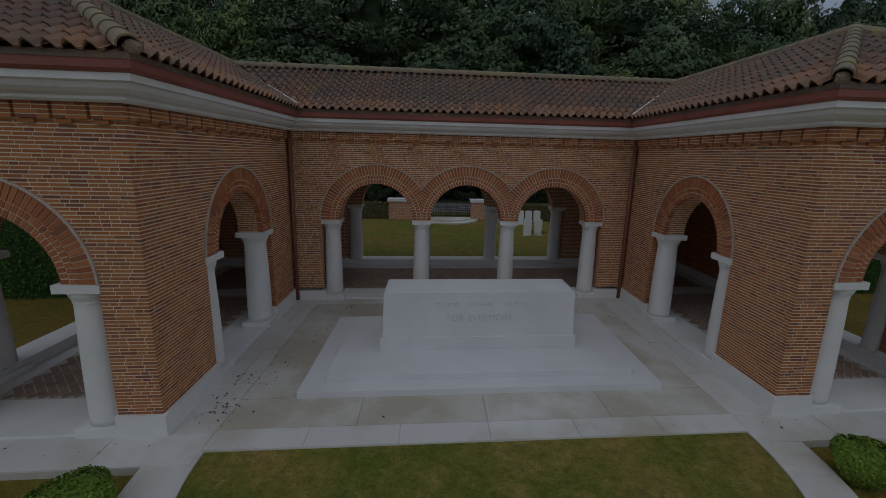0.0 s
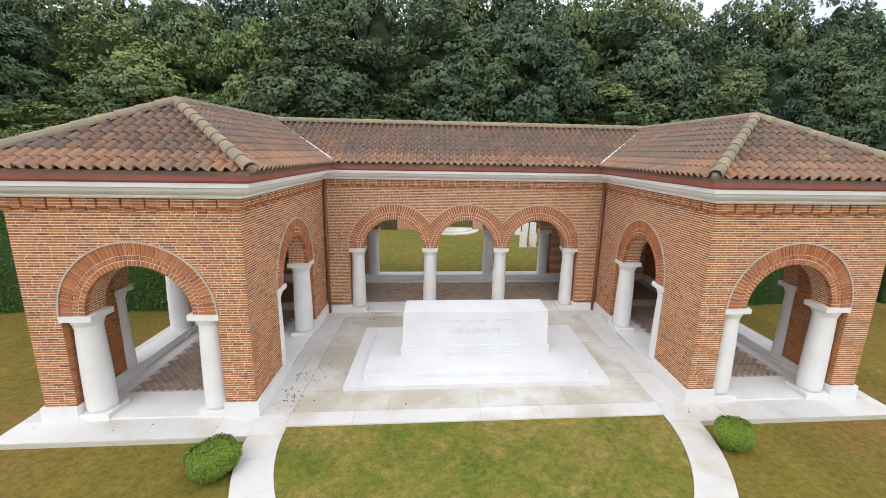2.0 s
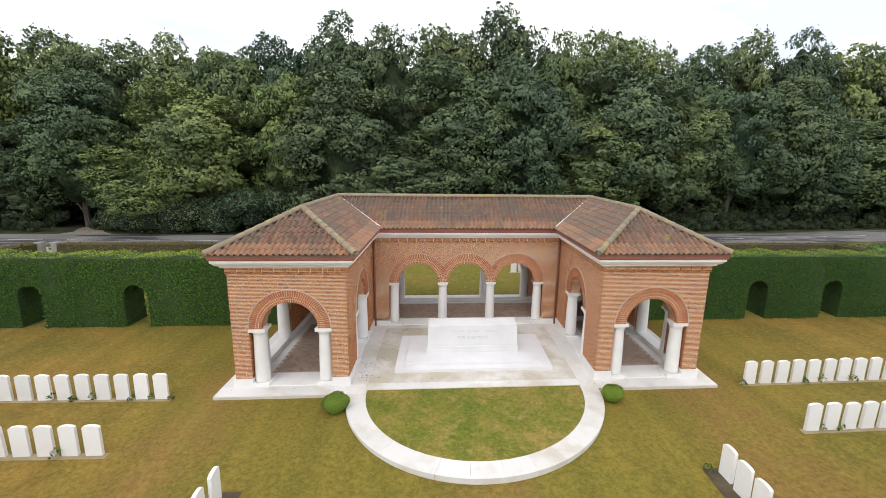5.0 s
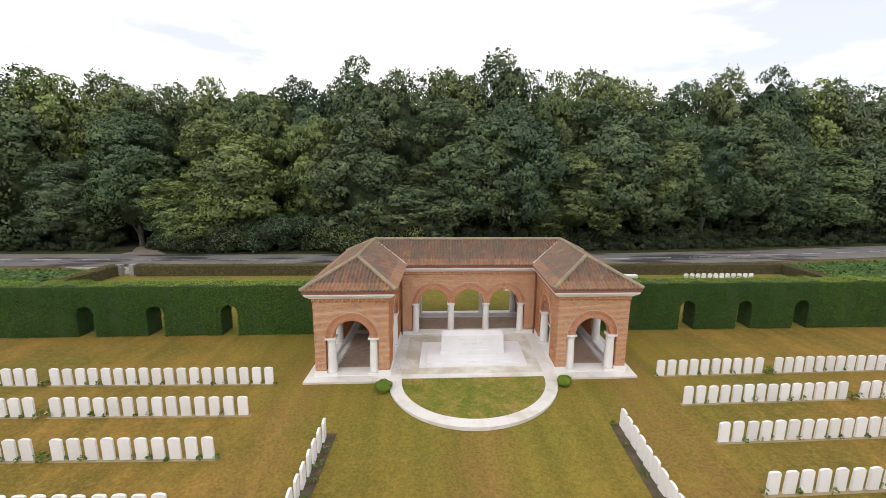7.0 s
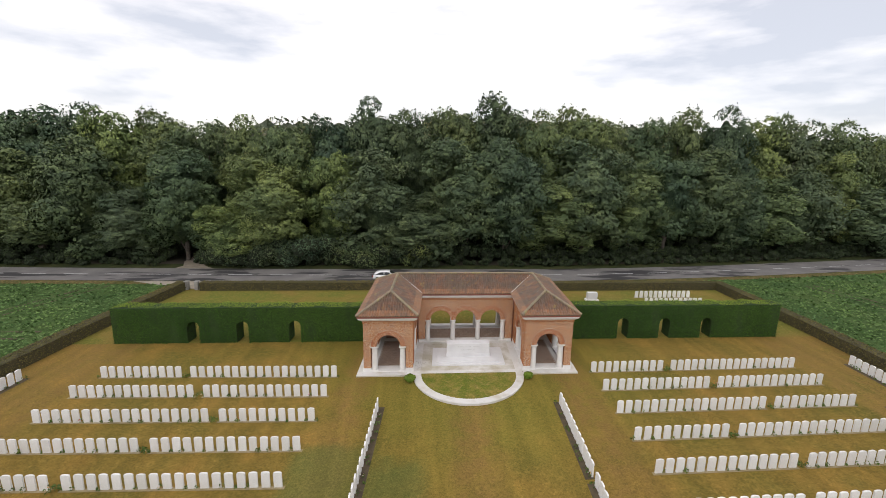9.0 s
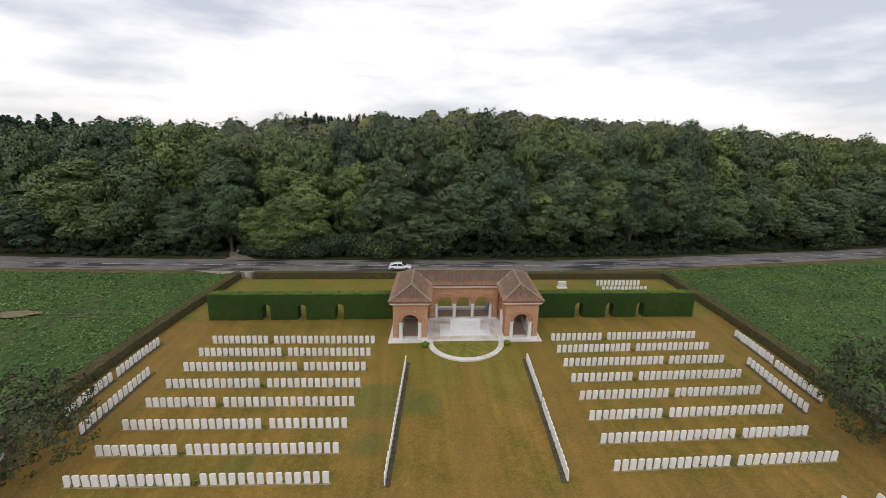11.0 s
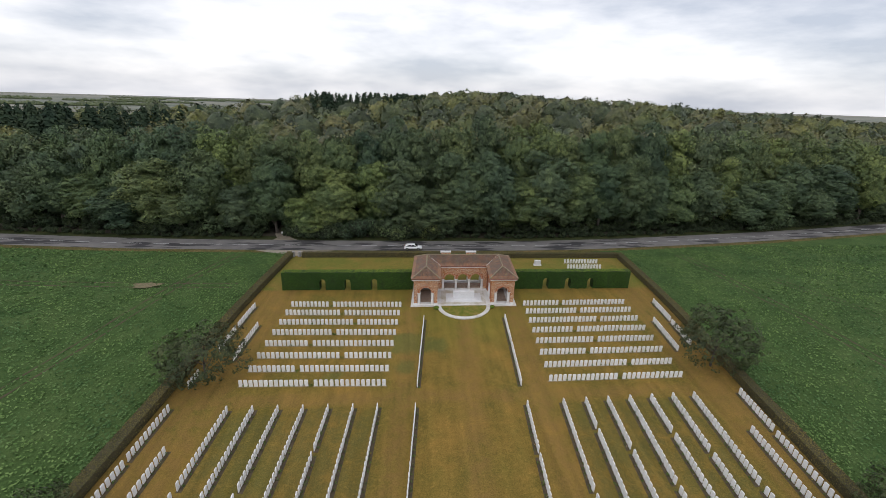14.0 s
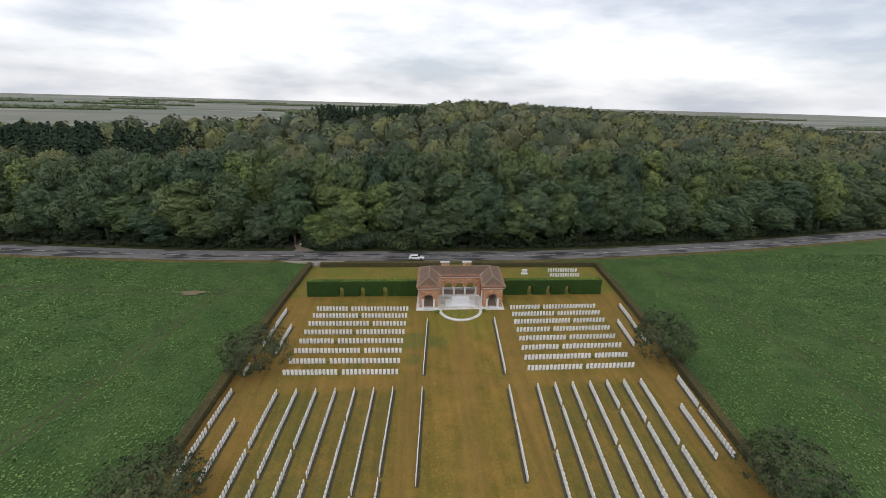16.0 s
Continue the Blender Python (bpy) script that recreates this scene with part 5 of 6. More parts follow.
def car(x, y):
    """A small white hatchback, parked along the road."""
    m_body = plain("white_car_paint", [(0.78, 0.79, 0.80), (0.82, 0.83, 0.84)], 1.0, 0.25, 20.0, 0.0)
    m_glass = plain("dark_car_glass", [(0.015, 0.018, 0.02), (0.03, 0.034, 0.038)], 1.0, 0.08, 20.0, 0.0)
    m_tyre = plain("tyre_rubber", [(0.015, 0.015, 0.015), (0.025, 0.025, 0.025)], 4.0, 0.9)
    m_rim = plain("wheel_rim", [(0.45, 0.45, 0.46), (0.55, 0.55, 0.56)], 4.0, 0.35, 20.0, 0.0, 0.8)
    m_red = plain("tail_lamp", [(0.35, 0.02, 0.02), (0.45, 0.03, 0.03)], 4.0, 0.2)
    c = thing("parked_car", (x, y, 0.03), "small white hatchback car standing on the road", "car")
    side = [(-1.95, 0.24), (1.95, 0.24), (2.08, 0.42), (2.0, 0.62), (1.15, 0.80), (0.95, 0.83), (-1.75, 0.86), (-1.98, 0.75), (-2.02, 0.45)]
    cabin = [(1.05, 0.82), (0.30, 1.26), (-0.2, 1.31), (-1.0, 1.28), (-1.72, 1.08), (-1.92, 0.84)]

    def prism(outline, w0, w1, zsplit):
        bm = bmesh.new()
        l = [bm.verts.new((x + a, y - (w1 if z > zsplit else w0), 0.03 + z)) for a, z in outline]
        r = [bm.verts.new((x + a, y + (w1 if z > zsplit else w0), 0.03 + z)) for a, z in outline]
        bm.faces.new(l)
        bm.faces.new(r[::-1])
        for i in range(len(outline)):
            bm.faces.new((l[i], r[i], r[(i + 1) % len(outline)], l[(i + 1) % len(outline)]))
        bmesh.ops.recalc_face_normals(bm, faces=bm.faces)
        bmesh.ops.bevel(bm, geom=list(bm.edges), offset=0.045, segments=2, affect="EDGES")
        return bm

    body = part("body", prism(side, 0.86, 0.80, 0.7), m_body, c, smooth=True)
    part("cabin", prism(cabin, 0.78, 0.60, 1.05), m_body, body, smooth=True)
    for s in (-1, 1):
        for pts in (((0.80, 0.87), (0.24, 1.22), (-0.35, 1.25), (-0.35, 0.87)), ((-0.43, 0.87), (-0.43, 1.25), (-1.0, 1.22), (-1.6, 0.92))):
            w = lambda z: 0.785 - 0.18 * max(0.0, (z - 0.84) / 0.45) + 0.012
            raw("side_window", [(x + a, y + s * w(z), 0.03 + z) for a, z in pts], [(0, 1, 2, 3)], m_glass, body)
    raw("windscreen", [(x + a, y + b, 0.03 + z) for a, b, z in ((1.02, -0.68, 0.862), (1.02, 0.68, 0.862), (0.38, 0.56, 1.238), (0.38, -0.56, 1.238))], [(0, 1, 2, 3)], m_glass, body)
    raw("rear_window", [(x + a, y + b, 0.03 + z) for a, b, z in ((-1.90, -0.62, 0.905), (-1.90, 0.62, 0.905), (-1.745, 0.55, 1.09), (-1.745, -0.55, 1.09))], [(0, 1, 2, 3)], m_glass, body)
    for s in (-1, 1):
        part("tail_lamp", boxed(x - 2.03, x - 1.93, y + s * 0.7 - 0.1, y + s * 0.7 + 0.1, 0.62, 0.80, bevel=0.02), m_red, body)
        part("headlamp", boxed(x + 1.85, x + 1.97, y + s * 0.66 - 0.14, y + s * 0.66 + 0.14, 0.52, 0.64, bevel=0.02), m_glass, body)
        for a in (-1.3, 1.25):
            bm = lathe([(0.2, -0.1), (0.29, -0.1), (0.305, -0.06), (0.305, 0.06), (0.29, 0.1), (0.2, 0.1)], 0, 0, 22)
            for v in bm.verts:
                v.co = Vector((x + a + v.co.x, y + s * 0.8 + v.co.z, 0.335 + v.co.y))
            wheel = part("wheel", bm, m_tyre, c, "black tyre")
            bm = lathe([(0.19, -0.108), (0.19, 0.108)], 0, 0, 16)
            for v in bm.verts:
                v.co = Vector((x + a + v.co.x, y + s * 0.8 + v.co.z, 0.335 + v.co.y))
            part("rim", bm, m_rim, wheel)
    c.scale = (0.88, 0.92, 0.88)
    settle(c, y, 0.0)


car(-9.0, 25.2)
# ---- woods ----
def crown_points(rng, mid, R, lobes, sprays, leaves_each, spray=(0.45, 0.8), rough=0.16, low=-0.75, size=(0.28, 0.44), whole=0.8, even=0.0):
    """Leaf places and normals: a crown of lobes, each lobe covered with small domed sprays of leaves, and with single leaves between them (even: their share)."""
    pts, nrm, centres, radii = [], [], [], []
    up = np.array((0.0, 0.0, 1.0))
    for i in range(lobes):
        z = 1 - (1 - low) * (i + 0.5) / lobes
        a = 2.39996 * i + rng.uniform(-0.5, 0.5)
        s = math.sqrt(max(0.0, 1 - z * z))
        d = np.array((s * math.cos(a), s * math.sin(a), z + rng.uniform(-0.08, 0.08)))
        c = mid + d * R * (0.76 + rng.uniform(-rough, rough * 0.6))
        r = R[0] * rng.uniform(*size)
        k = max(2, int(sprays * (r / (0.34 * R[0])) ** 2))
        e = rng.normal(0, 1, (k * 5 + 8, 3))
        e /= np.linalg.norm(e, axis=1, keepdims=True)
        e = e[e @ (d + 0.5 * up) > -0.15][:k]
        at = c + e * r * np.array((1.0, 1.0, 0.78)) * rng.uniform(0.84, 1.12, (len(e), 1))
        q = rng.uniform(*spray, len(e))
        g = rng.normal(0, 1, (len(e), leaves_each, 3)) + (e + 0.55 * up)[:, None, :] * 0.9
        g /= np.linalg.norm(g, axis=2, keepdims=True)
        p = at[:, None, :] + g * q[:, None, None] * np.array((1.0, 1.0, 0.62)) * rng.uniform(0.55, 1.1, (len(e), leaves_each, 1))
        n = g * 0.5 + e[:, None, :] * 0.9 + d * whole + 0.3 * up
        pts.append(p.reshape(-1, 3))
        nrm.append(n.reshape(-1, 3))
        if even:
            m = int(k * leaves_each * even)
            e = rng.normal(0, 1, (m * 4 + 8, 3))
            e /= np.linalg.norm(e, axis=1, keepdims=True)
            e = e[e @ (d + 0.5 * up) > -0.45][:m]
            pts.append(c + e * r * np.array((1.0, 1.0, 0.80)) * rng.uniform(0.72, 1.04, (len(e), 1)))
            nrm.append(e * 0.8 + d * whole + 0.3 * up)
        centres.append(c)
        radii.append(r)
    return np.concatenate(pts), np.concatenate(nrm), centres, radii


def round_off(me, first, verts, faces, normals, share=0.72):
    """Leaf normals leaning to those of their clump, so that a clump shades as one rounded mass."""
    a = np.empty(len(me.vertices) * 3)
    me.vertices.foreach_get("normal", a)
    a = a.reshape(-1, 3)
    q = verts.reshape(-1, 4, 3)
    flat = np.cross(q[:, 2] - q[:, 0], q[:, 3] - q[:, 1])
    flat /= np.linalg.norm(flat, axis=1, keepdims=True) + 1e-9
    n = normals / (np.linalg.norm(normals, axis=1, keepdims=True) + 1e-9)
    flat *= np.where((flat * n).sum(1, keepdims=True) < 0, -1, 1)
    n = n * share + flat * (1 - share)
    n /= np.linalg.norm(n, axis=1, keepdims=True) + 1e-9
    a[first:] = np.repeat(n, 4, axis=0)
    me.normals_split_custom_set_from_vertices(a.tolist())


def tree_meshes(seed, height, spread, lobes, sprays, leaves_each, size, leaf, bare=0.30, lean=0.0, core=True, rough=0.26, spray=(0.45, 0.8)):
    """A tapered trunk with limbs, and a crown of leaf clumps with a dark inside, as two meshes."""
    rng = np.random.default_rng(seed)
    mid = np.array((0, 0, height * (bare + (1 - bare) * 0.45)))
    R = np.array((spread, spread * rng.uniform(0.9, 1.1), height * (1 - bare) * 0.53))
    pts, nrm, centres, radii = crown_points(rng, mid, R, lobes, sprays, leaves_each, spray, rough, even=1.15 if core else 0.1)
    cv, cf = [], []
    if core:
        for c, r in zip(centres, radii):
            k = 0.42 if c[2] > mid[2] + 0.45 * R[2] else 0.55
            v, f = lump(rng, c * 0.86 + mid * 0.14, (r * k, r * k, r * k * 0.86), 8, 6)
            cf += [tuple(len(cv) + i for i in q) for q in f]
            cv += v
        v, f = lump(rng, mid, R * 0.62, 14, 10)
        cf += [tuple(len(cv) + i for i in q) for q in f]
        cv += v
    n_core = len(cf)
    # loose sprays that break up the outline
    k = len(pts) // 22
    pick = rng.integers(0, len(pts), k)
    pts = np.concatenate([pts, mid + (pts[pick] - mid) * rng.uniform(1.0, 1.06, (k, 1))])
    nrm = np.concatenate([nrm, nrm[pick]])
    v, f = cards(rng, pts, nrm, np.full(len(pts), size), 1.0)
    if not core:
        cv = np.zeros((0, 3))
    crown = mesh_of("crown", np.concatenate([np.array(cv), v]), cf + [tuple(int(i) + len(cv) for i in q) for q in f], [m_mass, leaf], [0] * n_core + [1] * len(f))
    crown.polygons.foreach_set("use_smooth", [True] * len(crown.polygons))
    round_off(crown, len(cv), v, f, nrm)
    bm = bmesh.new()

    def limb(a, b, r0, r1, seg=8):
        a, b = Vector(a), Vector(b)
        t = (b - a).normalized()
        s = t.cross(Vector((0.3, 1, 0.2))).normalized()
        w = t.cross(s)
        rows = []
        for k in range(4):
            p = a.lerp(b, k / 3) + s * (0.12 * r0 * math.sin(k * 2.1))
            r = r0 + (r1 - r0) * k / 3
            rows.append([bm.verts.new(p + s * (r * math.cos(2 * math.pi * i / seg)) + w * (r * math.sin(2 * math.pi * i / seg))) for i in range(seg)])
        for p, q in zip(rows, rows[1:]):
            for i in range(seg):
                bm.faces.new((p[i], p[(i + 1) % seg], q[(i + 1) % seg], q[i]))

    r0 = height * 0.016 + 0.05
    limb((0, 0, -0.3), (lean, 0, height * 0.55), r0, r0 * 0.55)
    for c in centres[:: 6]:
        z = height * rng.uniform(bare * 0.7, 0.5)
        limb((lean * z / height / 0.55, 0, z), c, r0 * 0.42, r0 * 0.1, 6)
    trunk = bpy.data.meshes.new("trunk")
    bm.to_mesh(trunk)
    bm.free()
    trunk.materials.append(m_bark)
    return trunk, crown


def plant(kind, meshes, x, y, z, turn, scale, label, group):
    t = new(kind)
    t.matrix_world = Matrix.Translation(sk(x, y, z)) @ pose(0, 0, 0, 0, 0, turn) @ Matrix.Diagonal((*scale, 1))
    tagged(t, label, "tree", group)
    for name, me in zip(("trunk", "crown"), meshes):
        ob = new(name, me)
        ob.parent = t
    return t


rng = np.random.default_rng(77)
FINE = [tree_meshes(100 + i, 19.0, 5.3, 40, 12, 26, 0.165, m_leaf, 0.05, spray=(0.4, 0.75)) for i in range(4)]
OAKS = [tree_meshes(110 + i, 19.0, 5.3, 36, 9, 17, 0.21, m_leaf, 0.05, spray=(0.5, 0.9)) for i in range(4)]
LIGHT = [tree_meshes(120 + i, 19.0, 4.2, 32, 10, 20, 0.16, m_leaf, 0.12, rough=0.26) for i in range(3)]


def edge(x):
    return road_y(x) + 6.9


TOPS = [(-130, 17.5), (-100, 19.0), (-75, 20.5), (-60, 21.4), (-46.5, 21.8), (-43.2, 19.4), (-38.8, 19.1), (-36.4, 20.2), (-34.8, 21.8), (-31, 22.9), (-26.2, 21.9), (-23.8, 19.8), (-21.4, 20.4), (-20.1, 23.7), (-16, 24.3), (-11.5, 24.4), (-8, 22.3), (-3.3, 23.8), (5.3, 24.5), (10.1, 24.3), (14.1, 23.2), (21.4, 22.8), (25.1, 21.5), (28.6, 20.6), (35.2, 21.1), (37.4, 22.8), (43.6, 24.9), (48.8, 24.3), (53.3, 22.9), (60.2, 24.4), (69.2, 22.1), (95, 20.8), (140, 18.8)]


def top_at(x):
    for (a, p), (b, q) in zip(TOPS, TOPS[1:]):
        if a <= x <= b:
            return p + (q - p) * (x - a) / (b - a)
    return 19.0


def under_tops(x):
    """The tallest domed crown at x that stays below the line of treetops."""
    return min(top_at(x + d) + 8.0 * (1 - math.sqrt(1 - (d / 6.5) ** 2)) for d in (-5, -4, -3, -2, -1, 0, 1, 2, 3, 4, 5))


for row, (off, step) in enumerate(((1.5, 6.6), (8.5, 6.4))):
    x = -118.0 + 3.3 * row
    while x < 140:
        h = under_tops(x) * (rng.choice((0.45, 0.60, 0.74, 0.86)) * rng.uniform(0.9, 1.08) if row == 0 else rng.uniform(1.04, 1.08))
        pick = (FINE if abs(x) < 50 else OAKS)[int(rng.integers(4))] if rng.random() < 0.88 else LIGHT[int(rng.integers(3))]
        wide = rng.uniform(0.85, 1.1) if row else rng.uniform(0.75, 1.25)
        plant("broadleaf_tree", pick, x + rng.uniform(-1, 1) * (1 - row), edge(x) + off + rng.uniform(-1.2, 1.2), -0.47, rng.uniform(0, 360), (wide, wide, (h + 1.0) / 19.0), "tall dense green broadleaf tree at the wood's edge", "trees along the road")
        x += step * rng.uniform(0.85, 1.15)

GAP_X = -38.8
# bushes along the foot of the wood
BUSH = []
for i in range(6):
    r2 = np.random.default_rng(300 + i)
    cv, cf, P_, N_ = [], [], [], []
    for k in range(9):
        c = np.array((r2.uniform(-1.8, 1.8), r2.uniform(-0.9, 0.9), r2.uniform(0.5, 2.2)))
        r = r2.uniform(0.7, 1.1)
        v, f = lump(r2, c, (r * 0.85, r * 0.85, r * 0.8), 7, 4)
        cf += [tuple(len(cv) + j for j in q) for q in f]
        cv += v
        d = shell(r2, 280 if i < 3 else 90, -0.5)
        P_.append(c + d * r * r2.uniform(0.9, 1.15, (len(d), 1)))
        N_.append(d)
    P_, N_ = np.concatenate(P_), np.concatenate(N_)
    v, f = cards(r2, P_, N_, np.full(len(P_), 0.085 if i < 3 else 0.16), 0.5)
    BUSH.append(mesh_of("bush", np.concatenate([np.array(cv), v]), cf + [tuple(int(j) + len(cv) for j in q) for q in f], [m_core_shade, m_leaf if i < 3 else m_under_shade], [0] * len(cf) + [1] * len(f)))
# every row but the first gets the leaves coloured for shade
for off, big, gap in ((-1.6, 1.25, 2.8), (-1.9, 0.42, 2.4), (0.8, 0.85, 3.0), (6.0, 1.3, 4.6), (10.5, 2.6, 6.0)):
    x = -33.0 if off == -1.6 else -122.0
    while x < (-3 if off == -1.6 else 142):
        if off < 2 and abs(x - GAP_X) < 1.9:
            x += 1.2
            continue
        s = big * rng.uniform(0.75, 1.3)
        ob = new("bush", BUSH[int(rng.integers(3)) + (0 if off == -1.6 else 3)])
        ob.matrix_world = Matrix.Translation(sk(x, edge(x) + off + rng.uniform(-0.8, 0.8), -0.47)) @ pose(0, 0, 0, 0, 0, rng.uniform(-25, 25)) @ Matrix.Diagonal((s * 1.1, s, s * rng.uniform(0.85, 1.15), 1))
        tagged(ob, "dense green bush at the foot of the wood", "bush", "bushes along the road")
        x += gap * rng.uniform(0.8, 1.2)

# a track into the wood, with a small white marker beside it
m_dirt = plain("dirt_track", [(0.20, 0.17, 0.13), (0.30, 0.26, 0.20)], 1.5, 0.95, 20.0, 0.5)
yr = road_y(GAP_X)
vs = [(GAP_X + b + e * w, yr + o, gz(yr + o) + 0.006) for o, w, b in ((3.05, 2.6, 2.6), (4.5, 1.5, 1.9), (7.0, 1.2, 0.3), (14.0, 1.1, -1.0)) for e in (-1, 1)]
tagged(raw("wood_track", vs, [(2 * i, 2 * i + 1, 2 * i + 3, 2 * i + 2) for i in range(3)], m_dirt), "pale dirt track leading into the wood", "track", "", "structure")
marker = thing("marker_stone", (GAP_X + 0.5, yr + 7.4, gz(30)), "small white marker stone beside the track", "marker")
part("block", boxed(GAP_X + 0.32, GAP_X + 0.68, yr + 7.25, yr + 7.55, gz(30) - 0.1, gz(30) + 0.42, bevel=0.03), m_white, marker)
# floor of the wood, coloured dark for its shade, and the canopy further back
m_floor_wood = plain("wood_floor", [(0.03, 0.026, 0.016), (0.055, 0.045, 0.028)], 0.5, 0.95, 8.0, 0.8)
ribbon("wood_floor", -260, 300, 5.5, 330, -0.005, m_floor_wood, "floor of the wood, coloured dark for its shade", 8.0, "ground")


def wood_depth(x):
    """How far the wood reaches back from the road."""
    if x < -60:
        return 95 + (x + 200) * 0.55
    return 175 + min(230, (x + 60) * 2.6)


def rise(x, y_off):
    """Height of the treetops: the ground climbs to a low ridge inside the wood."""
    t = min(1.0, max(0.0, (y_off - 10) / 90))
    return 16.8 + 2.0 * math.exp(-((x - 10) / 60) ** 2) + t * 11.2 * math.exp(-((x - 25) / (100 if x < 25 else 215)) ** 2) + (2.5 * t if x < -60 else 0.0)


CV, CF, CS, nv = [], [], [], 0
LV, LF, LS, LN, nl = [], [], [], [], 0
y_off = 15.0
while y_off < 400:
    gap = 10.2 + y_off * 0.010
    x = -235.0 + rng.uniform(0, 6)
    while x < 290:
        if y_off < wood_depth(x):
            cx, cy = x + rng.uniform(-2, 2), edge(x) + y_off + rng.uniform(-2, 2)
            r = gap * rng.uniform(0.45, 0.64)
            h = rise(x, y_off) + rng.uniform(-3.4, 2.2) + 1.6 * noise.noise(Vector((x * 0.02, y_off * 0.02, 0.3)))
            mid = np.array((cx, cy, h - r * 1.25))
            R = np.array((r, r, r * rng.uniform(1.15, 1.5)))
            v, f = lump(rng, mid, R * 0.86, 14, 9) if y_off < 130 else lump(rng, mid, R * 0.88, 9, 6)
            CF += [tuple(nv + i for i in q) for q in f]
            CV += v
            nv += len(v)
            hue = int(rng.integers(len(CANOPY)))
            CS += [hue] * len(f)
            near = max(0.3, 1.0 - y_off / 240)
            p, q, _, _ = crown_points(rng, mid, R, int(7 + 4 * near), 2.6 + 3.0 * near, int(4 + 4.5 * near), (0.13 * r, 0.22 * r), 0.10, -0.2, (0.30, 0.44), 2.2, even=0.5)
            v, f = cards(rng, p, q / np.linalg.norm(q, axis=1, keepdims=True), np.full(len(p), 0.32 + y_off * 0.0018), 0.8)
            LN.append(q)
            LV.append(v)
            LF.append(f + nl)
            LS += [hue] * len(f)
            nl += len(v)
        x += gap * rng.uniform(0.85, 1.15)
    y_off += gap * 0.9
wood = thing("far_woodland", (0, 120, 0), "dense canopy of broadleaf woodland reaching far back", "woodland", kind="stuff")
inner = raw("inner_canopy", CV, CF, CANOPY_MASS, wood, kind="stuff", smooth=True)
inner.data.polygons.foreach_set("material_index", CS)
canopy = raw("leafy_canopy", np.concatenate(LV), np.concatenate(LF).tolist(), CANOPY, wood, kind="stuff")
canopy.data.polygons.foreach_set("material_index", LS)
round_off(canopy.data, 0, np.concatenate(LV), None, np.concatenate(LN), 0.85)

# dark conifers standing above the canopy
V, F, n = [], [], 0
spots = [(rng.uniform(-215, -88), rng.uniform(70, 112)) for _ in range(150)] + [(rng.uniform(-70, -10), rng.uniform(160, 195)) for _ in range(95)]
for x, y in spots:
    h = rng.uniform(20.5, 23.6) if x < -80 else rng.uniform(27.2, 29.6)
    k = 300
    t = rng.uniform(0.0, 1.0, k) ** 0.85
    tier = (np.floor(t * 9) + 1 - t * 9) * 0.5 + 0.6
    a = rng.uniform(0, 2 * math.pi, k)
    rad = (1.10 - t) * 5.0 * tier * rng.uniform(0.55, 1.1, k)
    p = np.stack([x + rad * np.cos(a), y + rad * np.sin(a), h * (0.5 + 0.5 * t)], 1)
    q = np.stack([np.cos(a), np.sin(a), 0.8 + 0 * a], 1)
    v, f = cards(rng, p, q, 0.42 + 0.6 * (1 - t), 0.35)
    V.append(v)
    F.append(f + n)
    n += len(v)
raw("conifers", np.concatenate(V), np.concatenate(F).tolist(), m_fir, wood, kind="stuff")

# small airy trees along the cemetery's sides
AIRY = [tree_meshes(500 + i, 6.6, 4.0, 40, 10, 20, 0.115, m_airy, 0.14, core=False, rough=0.34, spray=(0.3, 0.6)) for i in range(2)]
for i, (x, y, s, hz) in enumerate(((-29.1, -15.6, 0.95, 0.90), (29.0, -15.5, 0.92, 1.04), (-30.1, -36.2, 1.0, 0.85), (30.8, -38.2, 1.0, 0.92))):
    plant("small_tree", AIRY[i % 2], x, y, gz(y), 60 * i, (s, s, hz), "small airy dark-leaved tree beside the low hedge", "trees inside the cemetery")

# ---- crop in the fields ----
rng = np.random.default_rng(21)
P_ = []
for s in (-1, 1):
    n = 75000
    r = rng.uniform(0, 1, n)
    y = rng.uniform(-50, 28, n)
    x = (SIDE_R + LEAN_R * y + 0.75 if s > 0 else -SIDE_L - LEAN_L * y + 0.75) + 110 * r ** 1.4
    x = s * x
    row = np.round(x / 0.5) * 0.5
    x = row + rng.normal(0, 0.10, n)
    P_.append(np.stack([x, y, 0 * x], 1))
p = np.concatenate(P_)
p = p[np.array([a[1] < road_y(a[0]) - 4.8 for a in p])]
p[:, 2] = np.array([gz(y) for y in p[:, 1]]) + rng.uniform(0.05, 0.17, len(p))
